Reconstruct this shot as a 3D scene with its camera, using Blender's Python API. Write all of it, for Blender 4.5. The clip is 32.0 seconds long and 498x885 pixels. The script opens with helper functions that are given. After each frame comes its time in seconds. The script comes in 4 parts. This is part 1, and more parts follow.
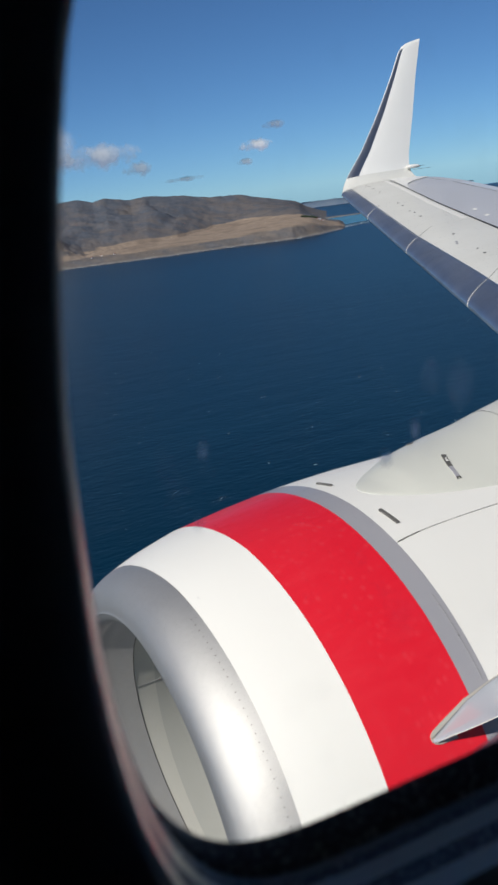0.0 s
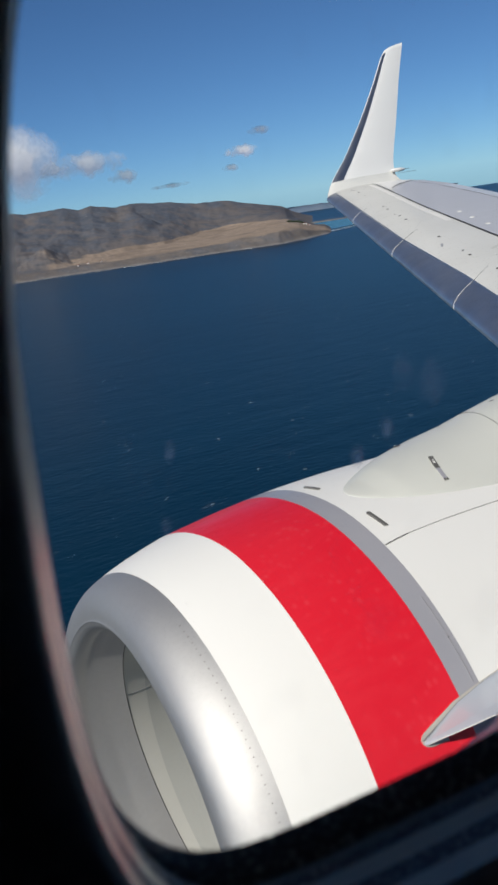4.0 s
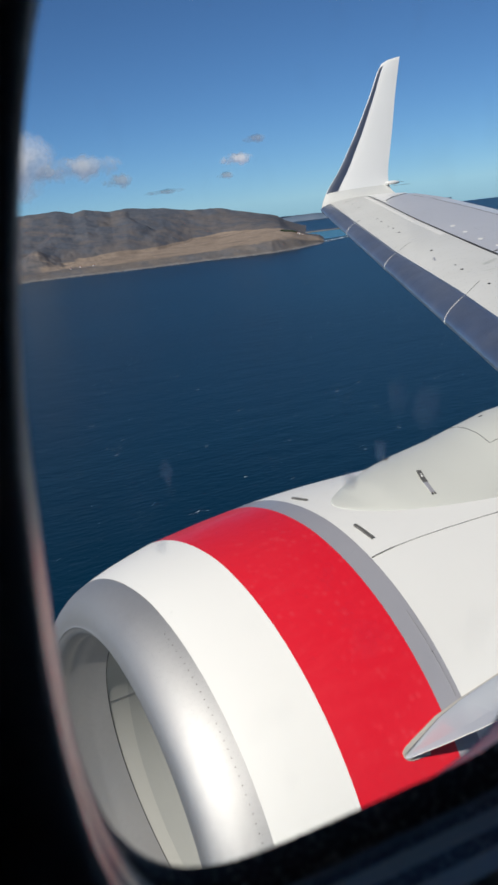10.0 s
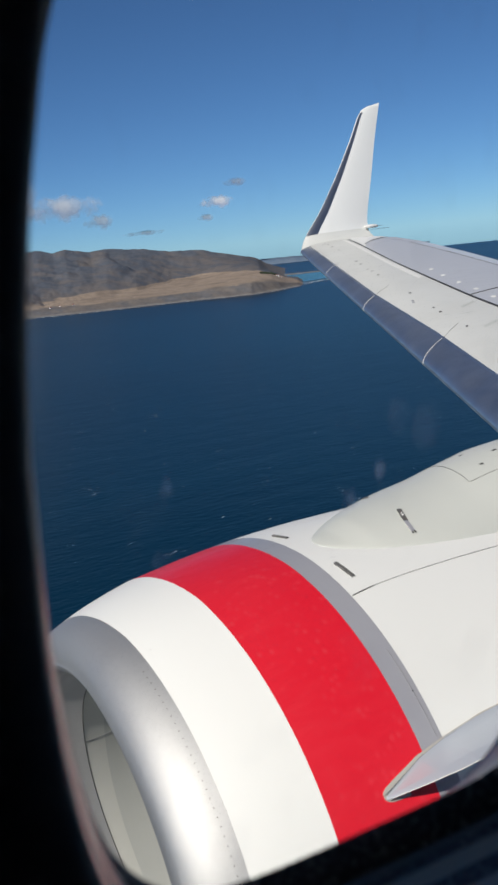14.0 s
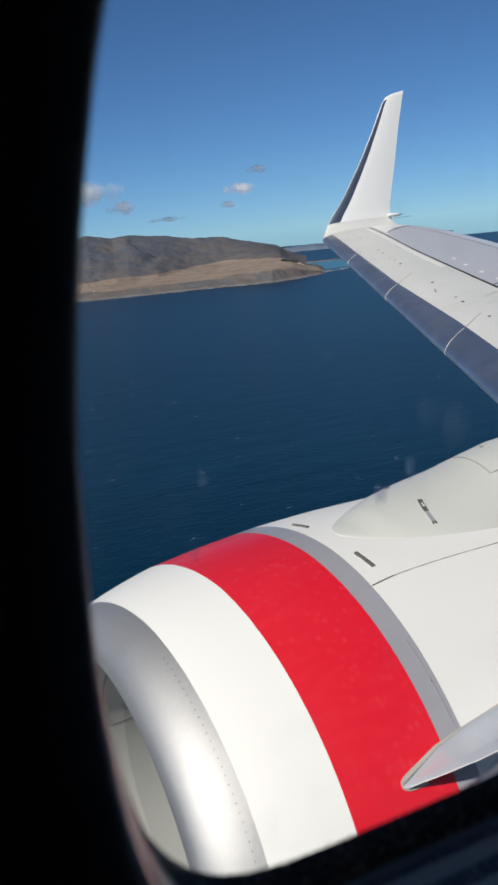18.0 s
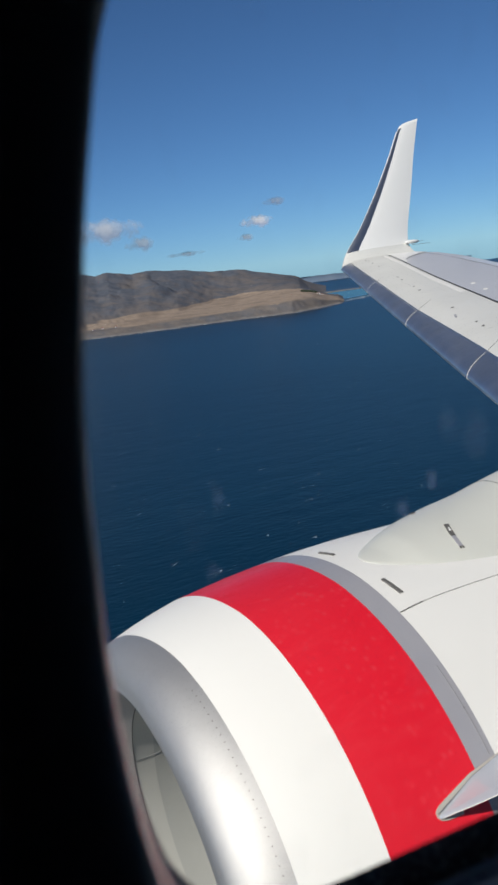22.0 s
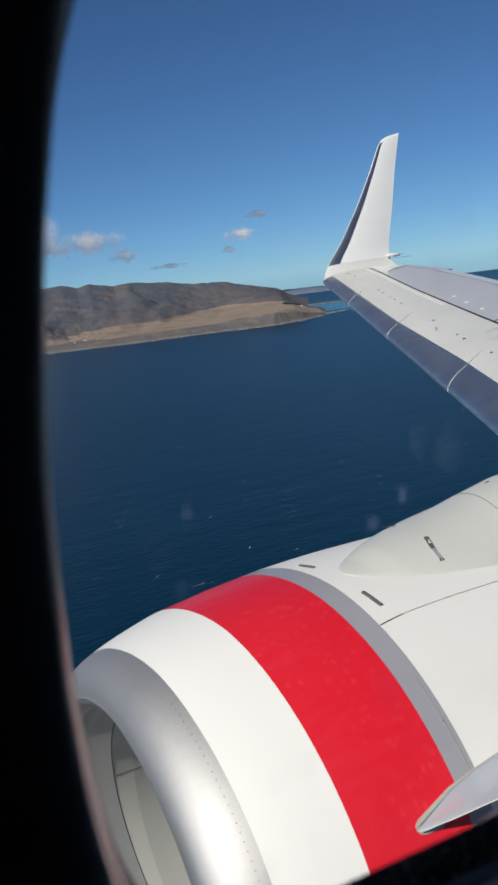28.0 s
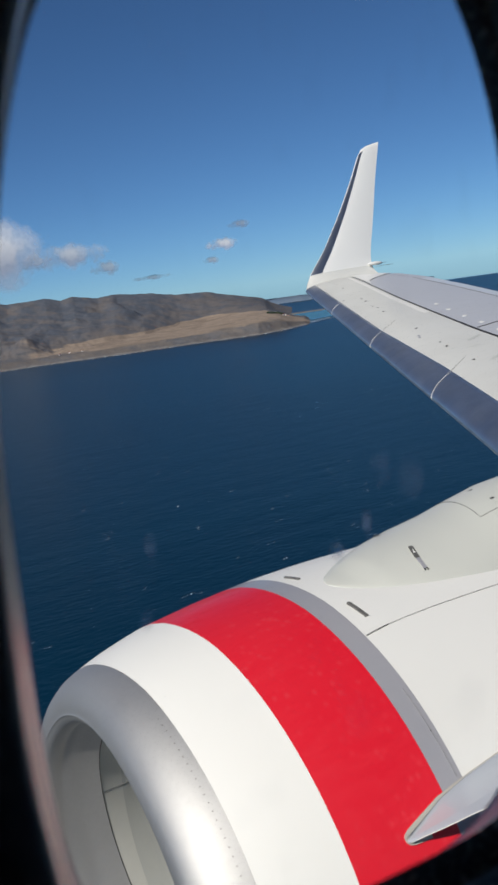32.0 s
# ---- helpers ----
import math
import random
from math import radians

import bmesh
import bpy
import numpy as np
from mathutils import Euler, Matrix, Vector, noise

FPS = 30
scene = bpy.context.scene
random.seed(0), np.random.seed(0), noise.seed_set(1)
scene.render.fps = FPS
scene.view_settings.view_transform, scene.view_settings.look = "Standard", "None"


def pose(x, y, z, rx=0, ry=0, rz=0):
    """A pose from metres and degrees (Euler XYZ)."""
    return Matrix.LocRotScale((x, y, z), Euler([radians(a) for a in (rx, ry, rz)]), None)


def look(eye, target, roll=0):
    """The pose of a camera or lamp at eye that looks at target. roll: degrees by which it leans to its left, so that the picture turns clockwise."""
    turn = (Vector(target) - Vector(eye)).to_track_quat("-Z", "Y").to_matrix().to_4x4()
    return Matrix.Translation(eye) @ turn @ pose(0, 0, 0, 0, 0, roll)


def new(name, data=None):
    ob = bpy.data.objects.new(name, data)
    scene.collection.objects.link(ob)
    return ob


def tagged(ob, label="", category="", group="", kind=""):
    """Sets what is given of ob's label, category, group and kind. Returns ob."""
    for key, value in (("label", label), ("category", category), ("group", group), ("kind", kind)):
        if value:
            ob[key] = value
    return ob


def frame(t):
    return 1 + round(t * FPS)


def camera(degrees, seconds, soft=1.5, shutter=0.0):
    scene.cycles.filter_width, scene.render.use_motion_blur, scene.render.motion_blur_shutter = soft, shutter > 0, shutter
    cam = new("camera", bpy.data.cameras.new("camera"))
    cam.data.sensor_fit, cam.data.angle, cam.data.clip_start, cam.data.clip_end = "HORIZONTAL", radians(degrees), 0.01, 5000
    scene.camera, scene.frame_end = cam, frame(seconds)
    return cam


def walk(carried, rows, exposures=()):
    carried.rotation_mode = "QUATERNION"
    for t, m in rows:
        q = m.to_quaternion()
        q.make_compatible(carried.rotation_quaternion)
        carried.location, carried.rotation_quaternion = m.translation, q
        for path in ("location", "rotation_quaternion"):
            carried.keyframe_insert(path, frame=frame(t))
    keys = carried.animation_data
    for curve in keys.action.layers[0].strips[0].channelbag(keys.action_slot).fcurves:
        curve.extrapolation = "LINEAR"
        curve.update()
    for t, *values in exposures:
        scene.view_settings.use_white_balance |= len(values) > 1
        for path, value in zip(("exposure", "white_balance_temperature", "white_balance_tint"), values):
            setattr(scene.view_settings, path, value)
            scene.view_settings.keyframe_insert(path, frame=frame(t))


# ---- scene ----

# ---------------------------------------------------------------- camera
# Aircraft axes: x aft, y outboard to starboard, z up, from the seat by the window.
ALTITUDE = 100.0
AIR = Matrix.Translation((0, 0, ALTITUDE)) @ pose(0, 0, 0, -2.35, 1.49, 0)

# seconds, x, y, z, turn aft, tilt, roll, in the aircraft's axes
PATH = [
    (0, -0.0134, -0.0029, 0.0056, 27.815, -10.241, -7.532), (0.5, -0.0118, -0.0037, 0.0082, 27.776, -10.153, -7.638),
    (1, -0.0140, -0.0052, 0.0082, 27.617, -10.640, -7.153), (1.5, -0.0085, -0.0055, 0.0124, 27.453, -10.97, -7.052),
    (2, -0.0132, -0.0075, 0.0066, 27.944, -11.243, -7.013), (2.5, -0.0128, -0.0065, 0.0068, 27.892, -11.203, -7.307),
    (3, -0.0104, -0.0046, 0.0053, 27.813, -10.848, -7.455), (3.5, -0.0069, -0.0023, 0.0016, 28.062, -10.354, -7.843),
    (4, 0.0000, -0.0000, -0.0000, 28.407, -10.031, -8.305), (4.5, 0.0017, 0.0007, -0.0002, 28.619, -9.883, -8.222),
    (6.5, 0.0010, -0.0018, 0.0051, 28.566, -10.213, -7.527), (7, -0.0083, -0.0010, 0.0052, 28.494, -9.860, -7.424),
    (7.5, -0.0106, -0.0000, -0.0007, 28.501, -8.973, -7.820), (8, -0.0100, 0.0012, -0.0033, 28.544, -8.045, -8.145),
    (8.5, -0.0132, -0.0002, -0.0081, 28.570, -7.876, -7.890), (9, -0.0089, -0.0010, 0.0010, 28.826, -8.322, -7.629),
    (9.5, -0.0076, -0.0027, 0.0060, 28.927, -8.972, -7.185), (10, -0.0058, -0.0042, 0.0084, 29.102, -9.700, -6.754),
    (10.5, -0.0084, -0.0038, 0.0110, 29.021, -9.852, -6.596), (11, -0.0121, -0.0032, 0.0073, 29.401, -9.502, -6.113),
    (11.5, -0.0160, 0.0000, 0.0051, 30.349, -8.358, -5.642), (12, -0.0246, 0.0030, -0.0028, 30.433, -7.444, -5.620),
    (12.5, -0.0274, 0.0021, -0.0147, 30.082, -6.322, -5.925), (13, -0.0186, 0.0037, -0.0040, 30.493, -6.376, -5.996),
    (13.5, -0.0158, 0.0050, -0.0044, 30.592, -7.333, -5.925), (14, -0.0151, 0.0054, -0.0037, 30.543, -7.679, -6.026),
    (14.5, -0.0092, 0.0043, -0.0020, 30.604, -7.883, -6.307), (16.5, -0.0162, -0.0062, 0.0091, 29.633, -8.392, -6.229),
    (17, -0.0188, -0.0060, 0.0118, 29.342, -9.022, -5.939), (17.5, -0.0182, -0.0032, 0.0136, 29.383, -8.778, -5.906),
    (18, -0.0270, -0.0012, 0.0032, 29.430, -8.226, -5.591), (18.5, -0.0263, 0.0003, -0.0065, 29.086, -7.575, -5.840),
    (19, -0.0236, 0.0021, -0.0041, 28.961, -7.204, -6.343), (19.5, -0.0146, 0.0030, 0.0031, 28.902, -7.248, -6.643),
    (20, -0.0142, 0.0033, 0.0024, 28.970, -7.402, -6.612), (20.5, -0.0124, 0.0050, 0.0019, 28.673, -7.023, -6.859),
    (21, -0.0183, 0.0063, -0.0053, 28.621, -6.332, -7.174), (21.5, -0.0187, 0.0063, -0.0115, 28.495, -6.090, -7.368),
    (22, -0.0194, 0.0067, -0.0067, 28.332, -6.431, -7.248), (22.5, -0.0177, 0.0058, -0.0037, 28.305, -6.698, -7.178),
    (23, -0.0246, 0.0048, -0.0017, 28.123, -6.920, -6.982), (23.5, -0.0219, 0.0036, 0.0011, 28.044, -6.930, -7.031),
    (24, -0.0256, 0.0025, 0.0020, 28.296, -7.074, -7.028), (24.5, -0.0137, 0.0013, 0.0016, 28.430, -7.066, -7.129),
    (26.5, -0.0225, 0.0001, 0.0105, 28.299, -7.060, -6.506), (27, -0.0139, 0.0014, 0.0034, 28.670, -6.581, -6.740),
    (27.5, -0.0119, 0.0035, -0.0050, 29.295, -6.053, -6.911), (28, -0.0122, 0.0059, -0.0064, 29.364, -5.910, -7.057),
    (28.5, -0.0104, 0.0063, -0.0092, 29.526, -5.564, -7.176), (29, -0.0101, 0.0070, -0.0046, 29.825, -5.238, -7.215),
    (29.5, -0.0059, 0.0068, -0.0034, 29.714, -5.292, -7.301), (30, -0.0072, 0.0061, -0.0022, 29.462, -5.585, -7.419),
    (30.5, -0.0030, 0.0070, -0.0006, 29.350, -5.837, -7.620), (31, -0.0006, 0.0104, -0.0082, 30.317, -5.680, -7.682),
    (31.5, -0.0035, 0.0028, -0.0018, 30.438, -5.545, -7.942), (32, -0.0017, -0.0028, 0.0034, 30.161, -5.499, -7.982)
]
cam = camera(26.133, 32.0, soft=2.7)
cam.data.dof.use_dof = True
cam.data.dof.focus_distance = 14.0
cam.data.dof.aperture_fstop = 19.0
walk(cam, [(t, AIR @ pose(x, y, z, 90 + tilt, 0, -turn) @ pose(0, 0, 0, 0, 0, roll))
           for t, x, y, z, turn, tilt, roll in PATH], exposures=[(0, 0.05), (24, 0.05), (28, 0.0), (32, 0.0)])

# ---------------------------------------------------------------- world and sun
SUN_WAY = (AIR.to_3x3() @ Vector((-0.70, -0.415, 0.58))).normalized()
SUN_EL = math.asin(SUN_WAY.z)
SUN_ROT = math.atan2(SUN_WAY.x, SUN_WAY.y)

world = bpy.data.worlds.new("sky")
scene.world = world
world.use_nodes = True
wn, wl = world.node_tree.nodes, world.node_tree.links
sky = wn.new("ShaderNodeTexSky")
sky.sky_type = "NISHITA"
sky.sun_disc = False
sky.sun_elevation = SUN_EL
sky.sun_rotation = SUN_ROT
sky.altitude = 2000
sky.air_density = 0.65
sky.dust_density = 0.1
sky.ozone_density = 5.0
clear_air = wn.new("ShaderNodeMix")
clear_air.data_type, clear_air.blend_type = "RGBA", "MULTIPLY"
clear_air.inputs[0].default_value = 1.0
clear_air.inputs[7].default_value = (0.69, 0.94, 1.075, 1)
wl.new(sky.outputs[0], clear_air.inputs[6])
wl.new(clear_air.outputs[2], wn["Background"].inputs[0])
wn["Background"].inputs[1].default_value = 0.061

sun = new("sun", bpy.data.lights.new("sun", "SUN"))
sun.data.energy = 3.75
sun.data.angle = radians(0.53)
sun.data.color = (1.0, 0.95, 0.86)
sun.matrix_world = look(SUN_WAY * 300, (0, 0, 0))


# ---------------------------------------------------------------- materials
class Mat:
    """A node material with short helpers."""

    def __init__(self, name, base=(0.5, 0.5, 0.5), rough=0.5, metal=0.0, spec=0.5, coat=0.0):
        self.m = bpy.data.materials.new(name)
        self.m.use_nodes = True
        self.n, self.l = self.m.node_tree.nodes, self.m.node_tree.links
        self.b = self.n["Principled BSDF"]
        self.put("Base Color", (*base, 1))
        self.put("Roughness", rough)
        self.put("Metallic", metal)
        self.put("Specular IOR Level", spec)
        self.put("Coat Weight", coat)
        self.put("Coat Roughness", 0.06)
        self.co = None

    def put(self, key, value):
        self.b.inputs[key].default_value = value

    def coords(self, scale=(1, 1, 1)):
        tc = self.n.new("ShaderNodeTexCoord")
        mp = self.n.new("ShaderNodeMapping")
        mp.inputs["Scale"].default_value = scale
        self.l.new(tc.outputs["Object"], mp.inputs["Vector"])
        return mp.outputs["Vector"]

    def noise(self, scale, detail=4, rough=0.55, stretch=(1, 1, 1), distort=0.0):
        t = self.n.new("ShaderNodeTexNoise")
        t.inputs["Scale"].default_value = scale
        t.inputs["Detail"].default_value = detail
        t.inputs["Roughness"].default_value = rough
        t.inputs["Distortion"].default_value = distort
        self.l.new(self.coords(stretch), t.inputs["Vector"])
        return t.outputs["Fac"]

    def voronoi(self, scale, stretch=(1, 1, 1)):
        t = self.n.new("ShaderNodeTexVoronoi")
        t.inputs["Scale"].default_value = scale
        self.l.new(self.coords(stretch), t.inputs["Vector"])
        return t.outputs["Distance"]

    def ramp(self, fac, *stops):
        r = self.n.new("ShaderNodeValToRGB")
        e = r.color_ramp.elements
        while len(e) < len(stops):
            e.new(0.5)
        for el, (p, c) in zip(e, stops):
            el.position = p
            el.color = (c, c, c, 1) if isinstance(c, (int, float)) else (*c, 1)
        self.l.new(fac, r.inputs[0])
        return r.outputs[0]

    def mix(self, fac, a, b, blend="MIX"):
        x = self.n.new("ShaderNodeMix")
        x.data_type, x.blend_type = "RGBA", blend
        for sock, v in ((x.inputs[0], fac), (x.inputs[6], a), (x.inputs[7], b)):
            if isinstance(v, bpy.types.NodeSocket):
                self.l.new(v, sock)
            elif isinstance(v, (int, float)):
                sock.default_value = v if sock == x.inputs[0] else (v, v, v, 1)
            else:
                sock.default_value = (*v, 1)
        return x.outputs[2]

    def math(self, op, a, b=0.0):
        x = self.n.new("ShaderNodeMath")
        x.operation = op
        for sock, v in zip(x.inputs, (a, b)):
            if isinstance(v, bpy.types.NodeSocket):
                self.l.new(v, sock)
            else:
                sock.default_value = v
        return x.outputs[0]

    def to(self, key, out):
        self.l.new(out, self.b.inputs[key])
        return self

    def bump(self, height, strength, distance):
        b = self.n.new("ShaderNodeBump")
        b.inputs["Strength"].default_value = strength
        b.inputs["Distance"].default_value = distance
        self.l.new(height, b.inputs["Height"])
        self.l.new(b.outputs[0], self.b.inputs["Normal"])
        return self


def paint(name, base, worn, rough, scale, coat=0.3, amount=0.35, spots=0.0, streak=0.5):
    """Aircraft paint: broad tint changes, fine grime along the airflow, tiny orange peel."""
    m = Mat(name, base, rough, 0, 0.5, coat)
    broad = m.ramp(m.noise(scale, 3), (0.35, 0.0), (0.75, 1.0))
    fine = m.ramp(m.noise(scale * 14, 5, 0.6, (0.25, 1, 1)), (0.45, 0.0), (0.8, 1.0))
    col = m.mix(m.math("MULTIPLY", broad, amount), base, worn)
    col = m.mix(m.math("MULTIPLY", fine, amount * streak), col, worn)
    if spots:
        dots = m.ramp(m.voronoi(27.0, (1.2, 1, 0.8)), (0.06, 1.0), (0.36, 0.0))
        where = m.ramp(m.noise(4.1, 3), (0.30, 0.0), (0.58, 1.0))
        col = m.mix(m.math("MULTIPLY", m.math("MULTIPLY", dots, where), spots), col, worn)
    m.to("Base Color", col)
    m.to("Roughness", m.ramp(fine, (0.0, rough), (1.0, min(1, rough + 0.15))))
    m.bump(m.noise(60, 2), 0.05, 0.002)
    return m.m


WHITE = paint("white aircraft paint", (0.87, 0.865, 0.83), (0.80, 0.79, 0.76), 0.5, 1.3, 0.0, 0.16)
GLOSS_WHITE = paint("clean white winglet paint", (0.90, 0.90, 0.87), (0.84, 0.84, 0.81), 0.45, 1.0, 0.1, 0.2)
FAIRING = paint("pale grey fairing paint", (0.65, 0.66, 0.61), (0.60, 0.61, 0.56), 0.5, 1.6, 0.15)
RED = paint("red aircraft paint", (0.78, 0.010, 0.027), (0.84, 0.10, 0.12), 0.45, 1.8, 0.16, 0.10, 0.25, 0.1)
BAND = paint("mid grey paint", (0.35, 0.35, 0.385), (0.40, 0.39, 0.41), 0.4, 2.0, 0.2)
LINER = paint("pale grey intake liner", (0.50, 0.51, 0.485), (0.43, 0.44, 0.42), 0.5, 2.2, 0.0)
SKIN = paint("cream grey wing skin", (0.76, 0.76, 0.72), (0.64, 0.64, 0.60), 0.5, 0.9, 0.1, 0.5)
SKIN_AFT = paint("blue grey wing skin", (0.60, 0.61, 0.64), (0.53, 0.54, 0.57), 0.42, 0.8, 0.1, 0.4)
TRAIL = paint("pale blue grey trailing edge", (0.74, 0.77, 0.80), (0.66, 0.69, 0.72), 0.35, 1.2, 0.2, 0.4)
SEAL = paint("grey beige sealant", (0.50, 0.47, 0.42), (0.42, 0.39, 0.35), 0.7, 6.0, 0.0)
PALE = paint("chalky white filler", (0.86, 0.85, 0.82), (0.76, 0.75, 0.72), 0.6, 5.0, 0.0)
DARK = paint("dark joint rubber", (0.035, 0.035, 0.037), (0.07, 0.07, 0.07), 0.7, 8.0, 0.0)
SLOT = paint("dark brushed metal plate", (0.085, 0.085, 0.08), (0.22, 0.21, 0.20), 0.55, 30.0, 0.0, 0.8)


JOINT = paint("faint grey joint", (0.27, 0.27, 0.28), (0.31, 0.31, 0.31), 0.6, 8.0, 0.0)


def brushed(name, base, rough, scale, speckle=0.0, worn=0.95, metal=1.0):
    m = Mat(name, base, rough, metal)
    grain = m.noise(scale, 6, 0.65, (1, 1, 1))
    m.to("Base Color", m.mix(m.ramp(grain, (0.35, 0.0), (0.7, 1.0)), base, tuple(c * worn for c in base)))
    m.to("Roughness", m.ramp(m.noise(3.0, 3), (0.3, rough - 0.02), (0.7, rough + 0.04)))
    if speckle:
        m.bump(m.noise(420, 3, 0.7), speckle, 0.002)
    return m.m


LIP = brushed("satin aluminium lip", (0.56, 0.555, 0.55), 0.54, 60, 0.4, 0.95, 0.80)
# the slats' broad tone patches stand in for reflections, put into the metal's colour
SLAT = brushed("polished aluminium leading edge", (0.79, 0.80, 0.82), 0.42, 2.2, 0.0, 0.82)
WINGLET_EDGE = brushed("dull dark aluminium edge", (0.46, 0.50, 0.56), 0.42, 20)
CHINE = brushed("satin pale fin paint", (0.66, 0.70, 0.76), 0.30, 2.2, 0.0, 0.92, 0.35)
LINER_EDGE = paint("light grey intake ring", (0.60, 0.60, 0.56), (0.52, 0.52, 0.48), 0.5, 2.2, 0.0)
RIVET = brushed("dull steel rivet", (0.30, 0.29, 0.28), 0.5, 90)

m = Mat("pale cabin plastic", (0.01, 0.01, 0.011), 0.75, 0, 0.12)
m.to("Base Color", m.mix(m.ramp(m.noise(6, 4), (0.4, 0.0), (0.7, 1.0)), (0.62, 0.62, 0.64), (0.70, 0.695, 0.70)))
m.bump(m.noise(900, 2), 0.15, 0.0004)
CABIN = m.m

m = Mat("unlit grey cabin lining", (0.5, 0.49, 0.47), 0.7, 0, 0.2)
m.to("Base Color", m.mix(m.ramp(m.noise(5, 4), (0.4, 0.0), (0.7, 1.0)), (0.70, 0.69, 0.67), (0.76, 0.75, 0.73)))
m.bump(m.noise(600, 2), 0.15, 0.0004)
LINING = m.m

m = Mat("blue grey moulded plastic", (0.2, 0.21, 0.23), 0.42, 0, 0.35)
m.to("Base Color", m.mix(m.ramp(m.noise(9, 4), (0.4, 0.0), (0.7, 1.0)), (0.44, 0.45, 0.47), (0.50, 0.505, 0.52)))
m.bump(m.noise(700, 2), 0.15, 0.0004)
STEP = m.m

m = Mat("dark window rubber", (0.02, 0.02, 0.022), 0.65)
m.to("Base Color", m.mix(m.ramp(m.noise(330, 3), (0.54, 0.0), (0.66, 1.0)), (0.22, 0.19, 0.20), (0.85, 0.82, 0.80)))
m.bump(m.noise(400, 3), 0.3, 0.001)
RUBBER = m.m

m = Mat("beige window trim", (0.42, 0.32, 0.28), 0.33, 0, 0.95)
m.to("Base Color", m.mix(m.ramp(m.noise(30, 3), (0.4, 0.0), (0.7, 1.0)), (0.97, 0.88, 0.70), (0.92, 0.83, 0.64)))
TRIM = m.m

# window pane: clear, with a faint film of dust in blotches
m = Mat("scuffed acrylic pane")
clear = m.n.new("ShaderNodeBsdfTransparent")
film = m.n.new("ShaderNodeBsdfTranslucent")
film.inputs[0].default_value = (0.9, 0.92, 0.94, 1)
blend = m.n.new("ShaderNodeMixShader")
blot = m.ramp(m.noise(30, 2, 0.4, (1.3, 1, 0.8)), (0.60, 0.0), (0.78, 0.05))
smears = m.math("ADD", blot, 0.003)
place = m.n.new("ShaderNodeSeparateXYZ")
m.l.new(m.coords(), place.inputs[0])
for sx, sz, wide, tall, thick in ((0.3394, -0.1044, 0.0038, 0.0062, 0.075), (0.2093, -0.0899, 0.0032, 0.0062, 0.045), (0.3186, -0.1165, 0.0045, 0.0055, 0.060),
                                  (0.3730, -0.0855, 0.010, 0.013, 0.030), (0.3530, -0.0765, 0.007, 0.010, 0.025), (0.2020, -0.1255, 0.0035, 0.005, 0.030)):
    du = m.math("DIVIDE", m.math("SUBTRACT", place.outputs[0], sx), wide * 1.3)
    dv = m.math("DIVIDE", m.math("SUBTRACT", place.outputs[2], sz), tall * 1.3)
    r2 = m.math("ADD", m.math("MULTIPLY", du, du), m.math("MULTIPLY", dv, dv))
    spot = m.math("MULTIPLY", m.ramp(r2, (0.0, 1.0), (0.9, 0.0)), min(0.6, thick * 8))
    smears = m.math("ADD", smears, m.math("MULTIPLY", spot, m.ramp(m.noise(260, 3), (0.3, 0.3), (0.6, 1.0))))
m.l.new(smears, blend.inputs[0])
m.l.new(clear.outputs[0], blend.inputs[1])
m.l.new(film.outputs[0], blend.inputs[2])
m.l.new(blend.outputs[0], m.n["Material Output"].inputs[0])
PANE = m.m

# sea: dark blue body, gloss and wind ripples at three sizes
m = Mat("deep blue sea water", (0.004, 0.022, 0.045), 0.28, 0, 0.08)
m.put("IOR", 1.33)
tone = m.ramp(m.noise(0.0022, 4, 0.55, (1, 1, 1), 0.6), (0.35, 0.0), (0.7, 1.0))
m.to("Base Color", m.mix(tone, (0.0005, 0.0205, 0.0440), (0.0009, 0.0280, 0.0575)))
swell = m.noise(0.045, 5, 0.6, (0.5, 1.0, 1))
chop = m.noise(0.32, 4, 0.6, (0.7, 1.0, 1))
m.bump(m.math("ADD", m.math("MULTIPLY", swell, 2.2), chop), 0.42, 0.6)
SEA = m.m

m = Mat("white sea foam", (0.84, 0.95, 1.0), 0.7)
FOAM = m.m

m = Mat("dark evergreen foliage", (0.03, 0.045, 0.03), 0.9, 0, 0.1)
m.to("Base Color", m.mix(m.ramp(m.noise(0.6, 4), (0.4, 0.0), (0.65, 1.0)), (0.025, 0.04, 0.028), (0.06, 0.075, 0.045)))
LEAF = m.m

m = Mat("shallow turquoise water", (0.02, 0.12, 0.16), 0.25)
m.to("Base Color", m.mix(m.ramp(m.noise(0.012, 4), (0.4, 0.0), (0.65, 1.0)), (0.03, 0.15, 0.19), (0.06, 0.23, 0.25)))
SHALLOW = m.m

# land: scrub, dry grass and shingle, told apart by the land's own form
m = Mat("hazed scrub and dry grass", (0.1, 0.09, 0.06), 0.9, 0, 0.15)
att = m.n.new("ShaderNodeAttribute")
att.attribute_name = "cover"
sep = m.n.new("ShaderNodeSeparateColor")
m.l.new(att.outputs["Color"], sep.inputs[0])
patch = m.noise(0.0085, 7, 0.60, (1, 0.42, 1.2))
small = m.noise(0.066, 7, 0.72, (1, 0.5, 1.5))
# the scrub's blue grey is distance haze put into its colour
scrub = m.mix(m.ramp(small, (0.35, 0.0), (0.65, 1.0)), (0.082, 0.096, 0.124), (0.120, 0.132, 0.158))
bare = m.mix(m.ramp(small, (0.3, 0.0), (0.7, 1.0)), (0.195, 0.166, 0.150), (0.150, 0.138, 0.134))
middle = m.noise(0.024, 6, 0.62, (1, 0.42, 1.4))
spot = m.n.new("ShaderNodeSeparateXYZ")
m.l.new(m.coords(), spot.inputs[0])
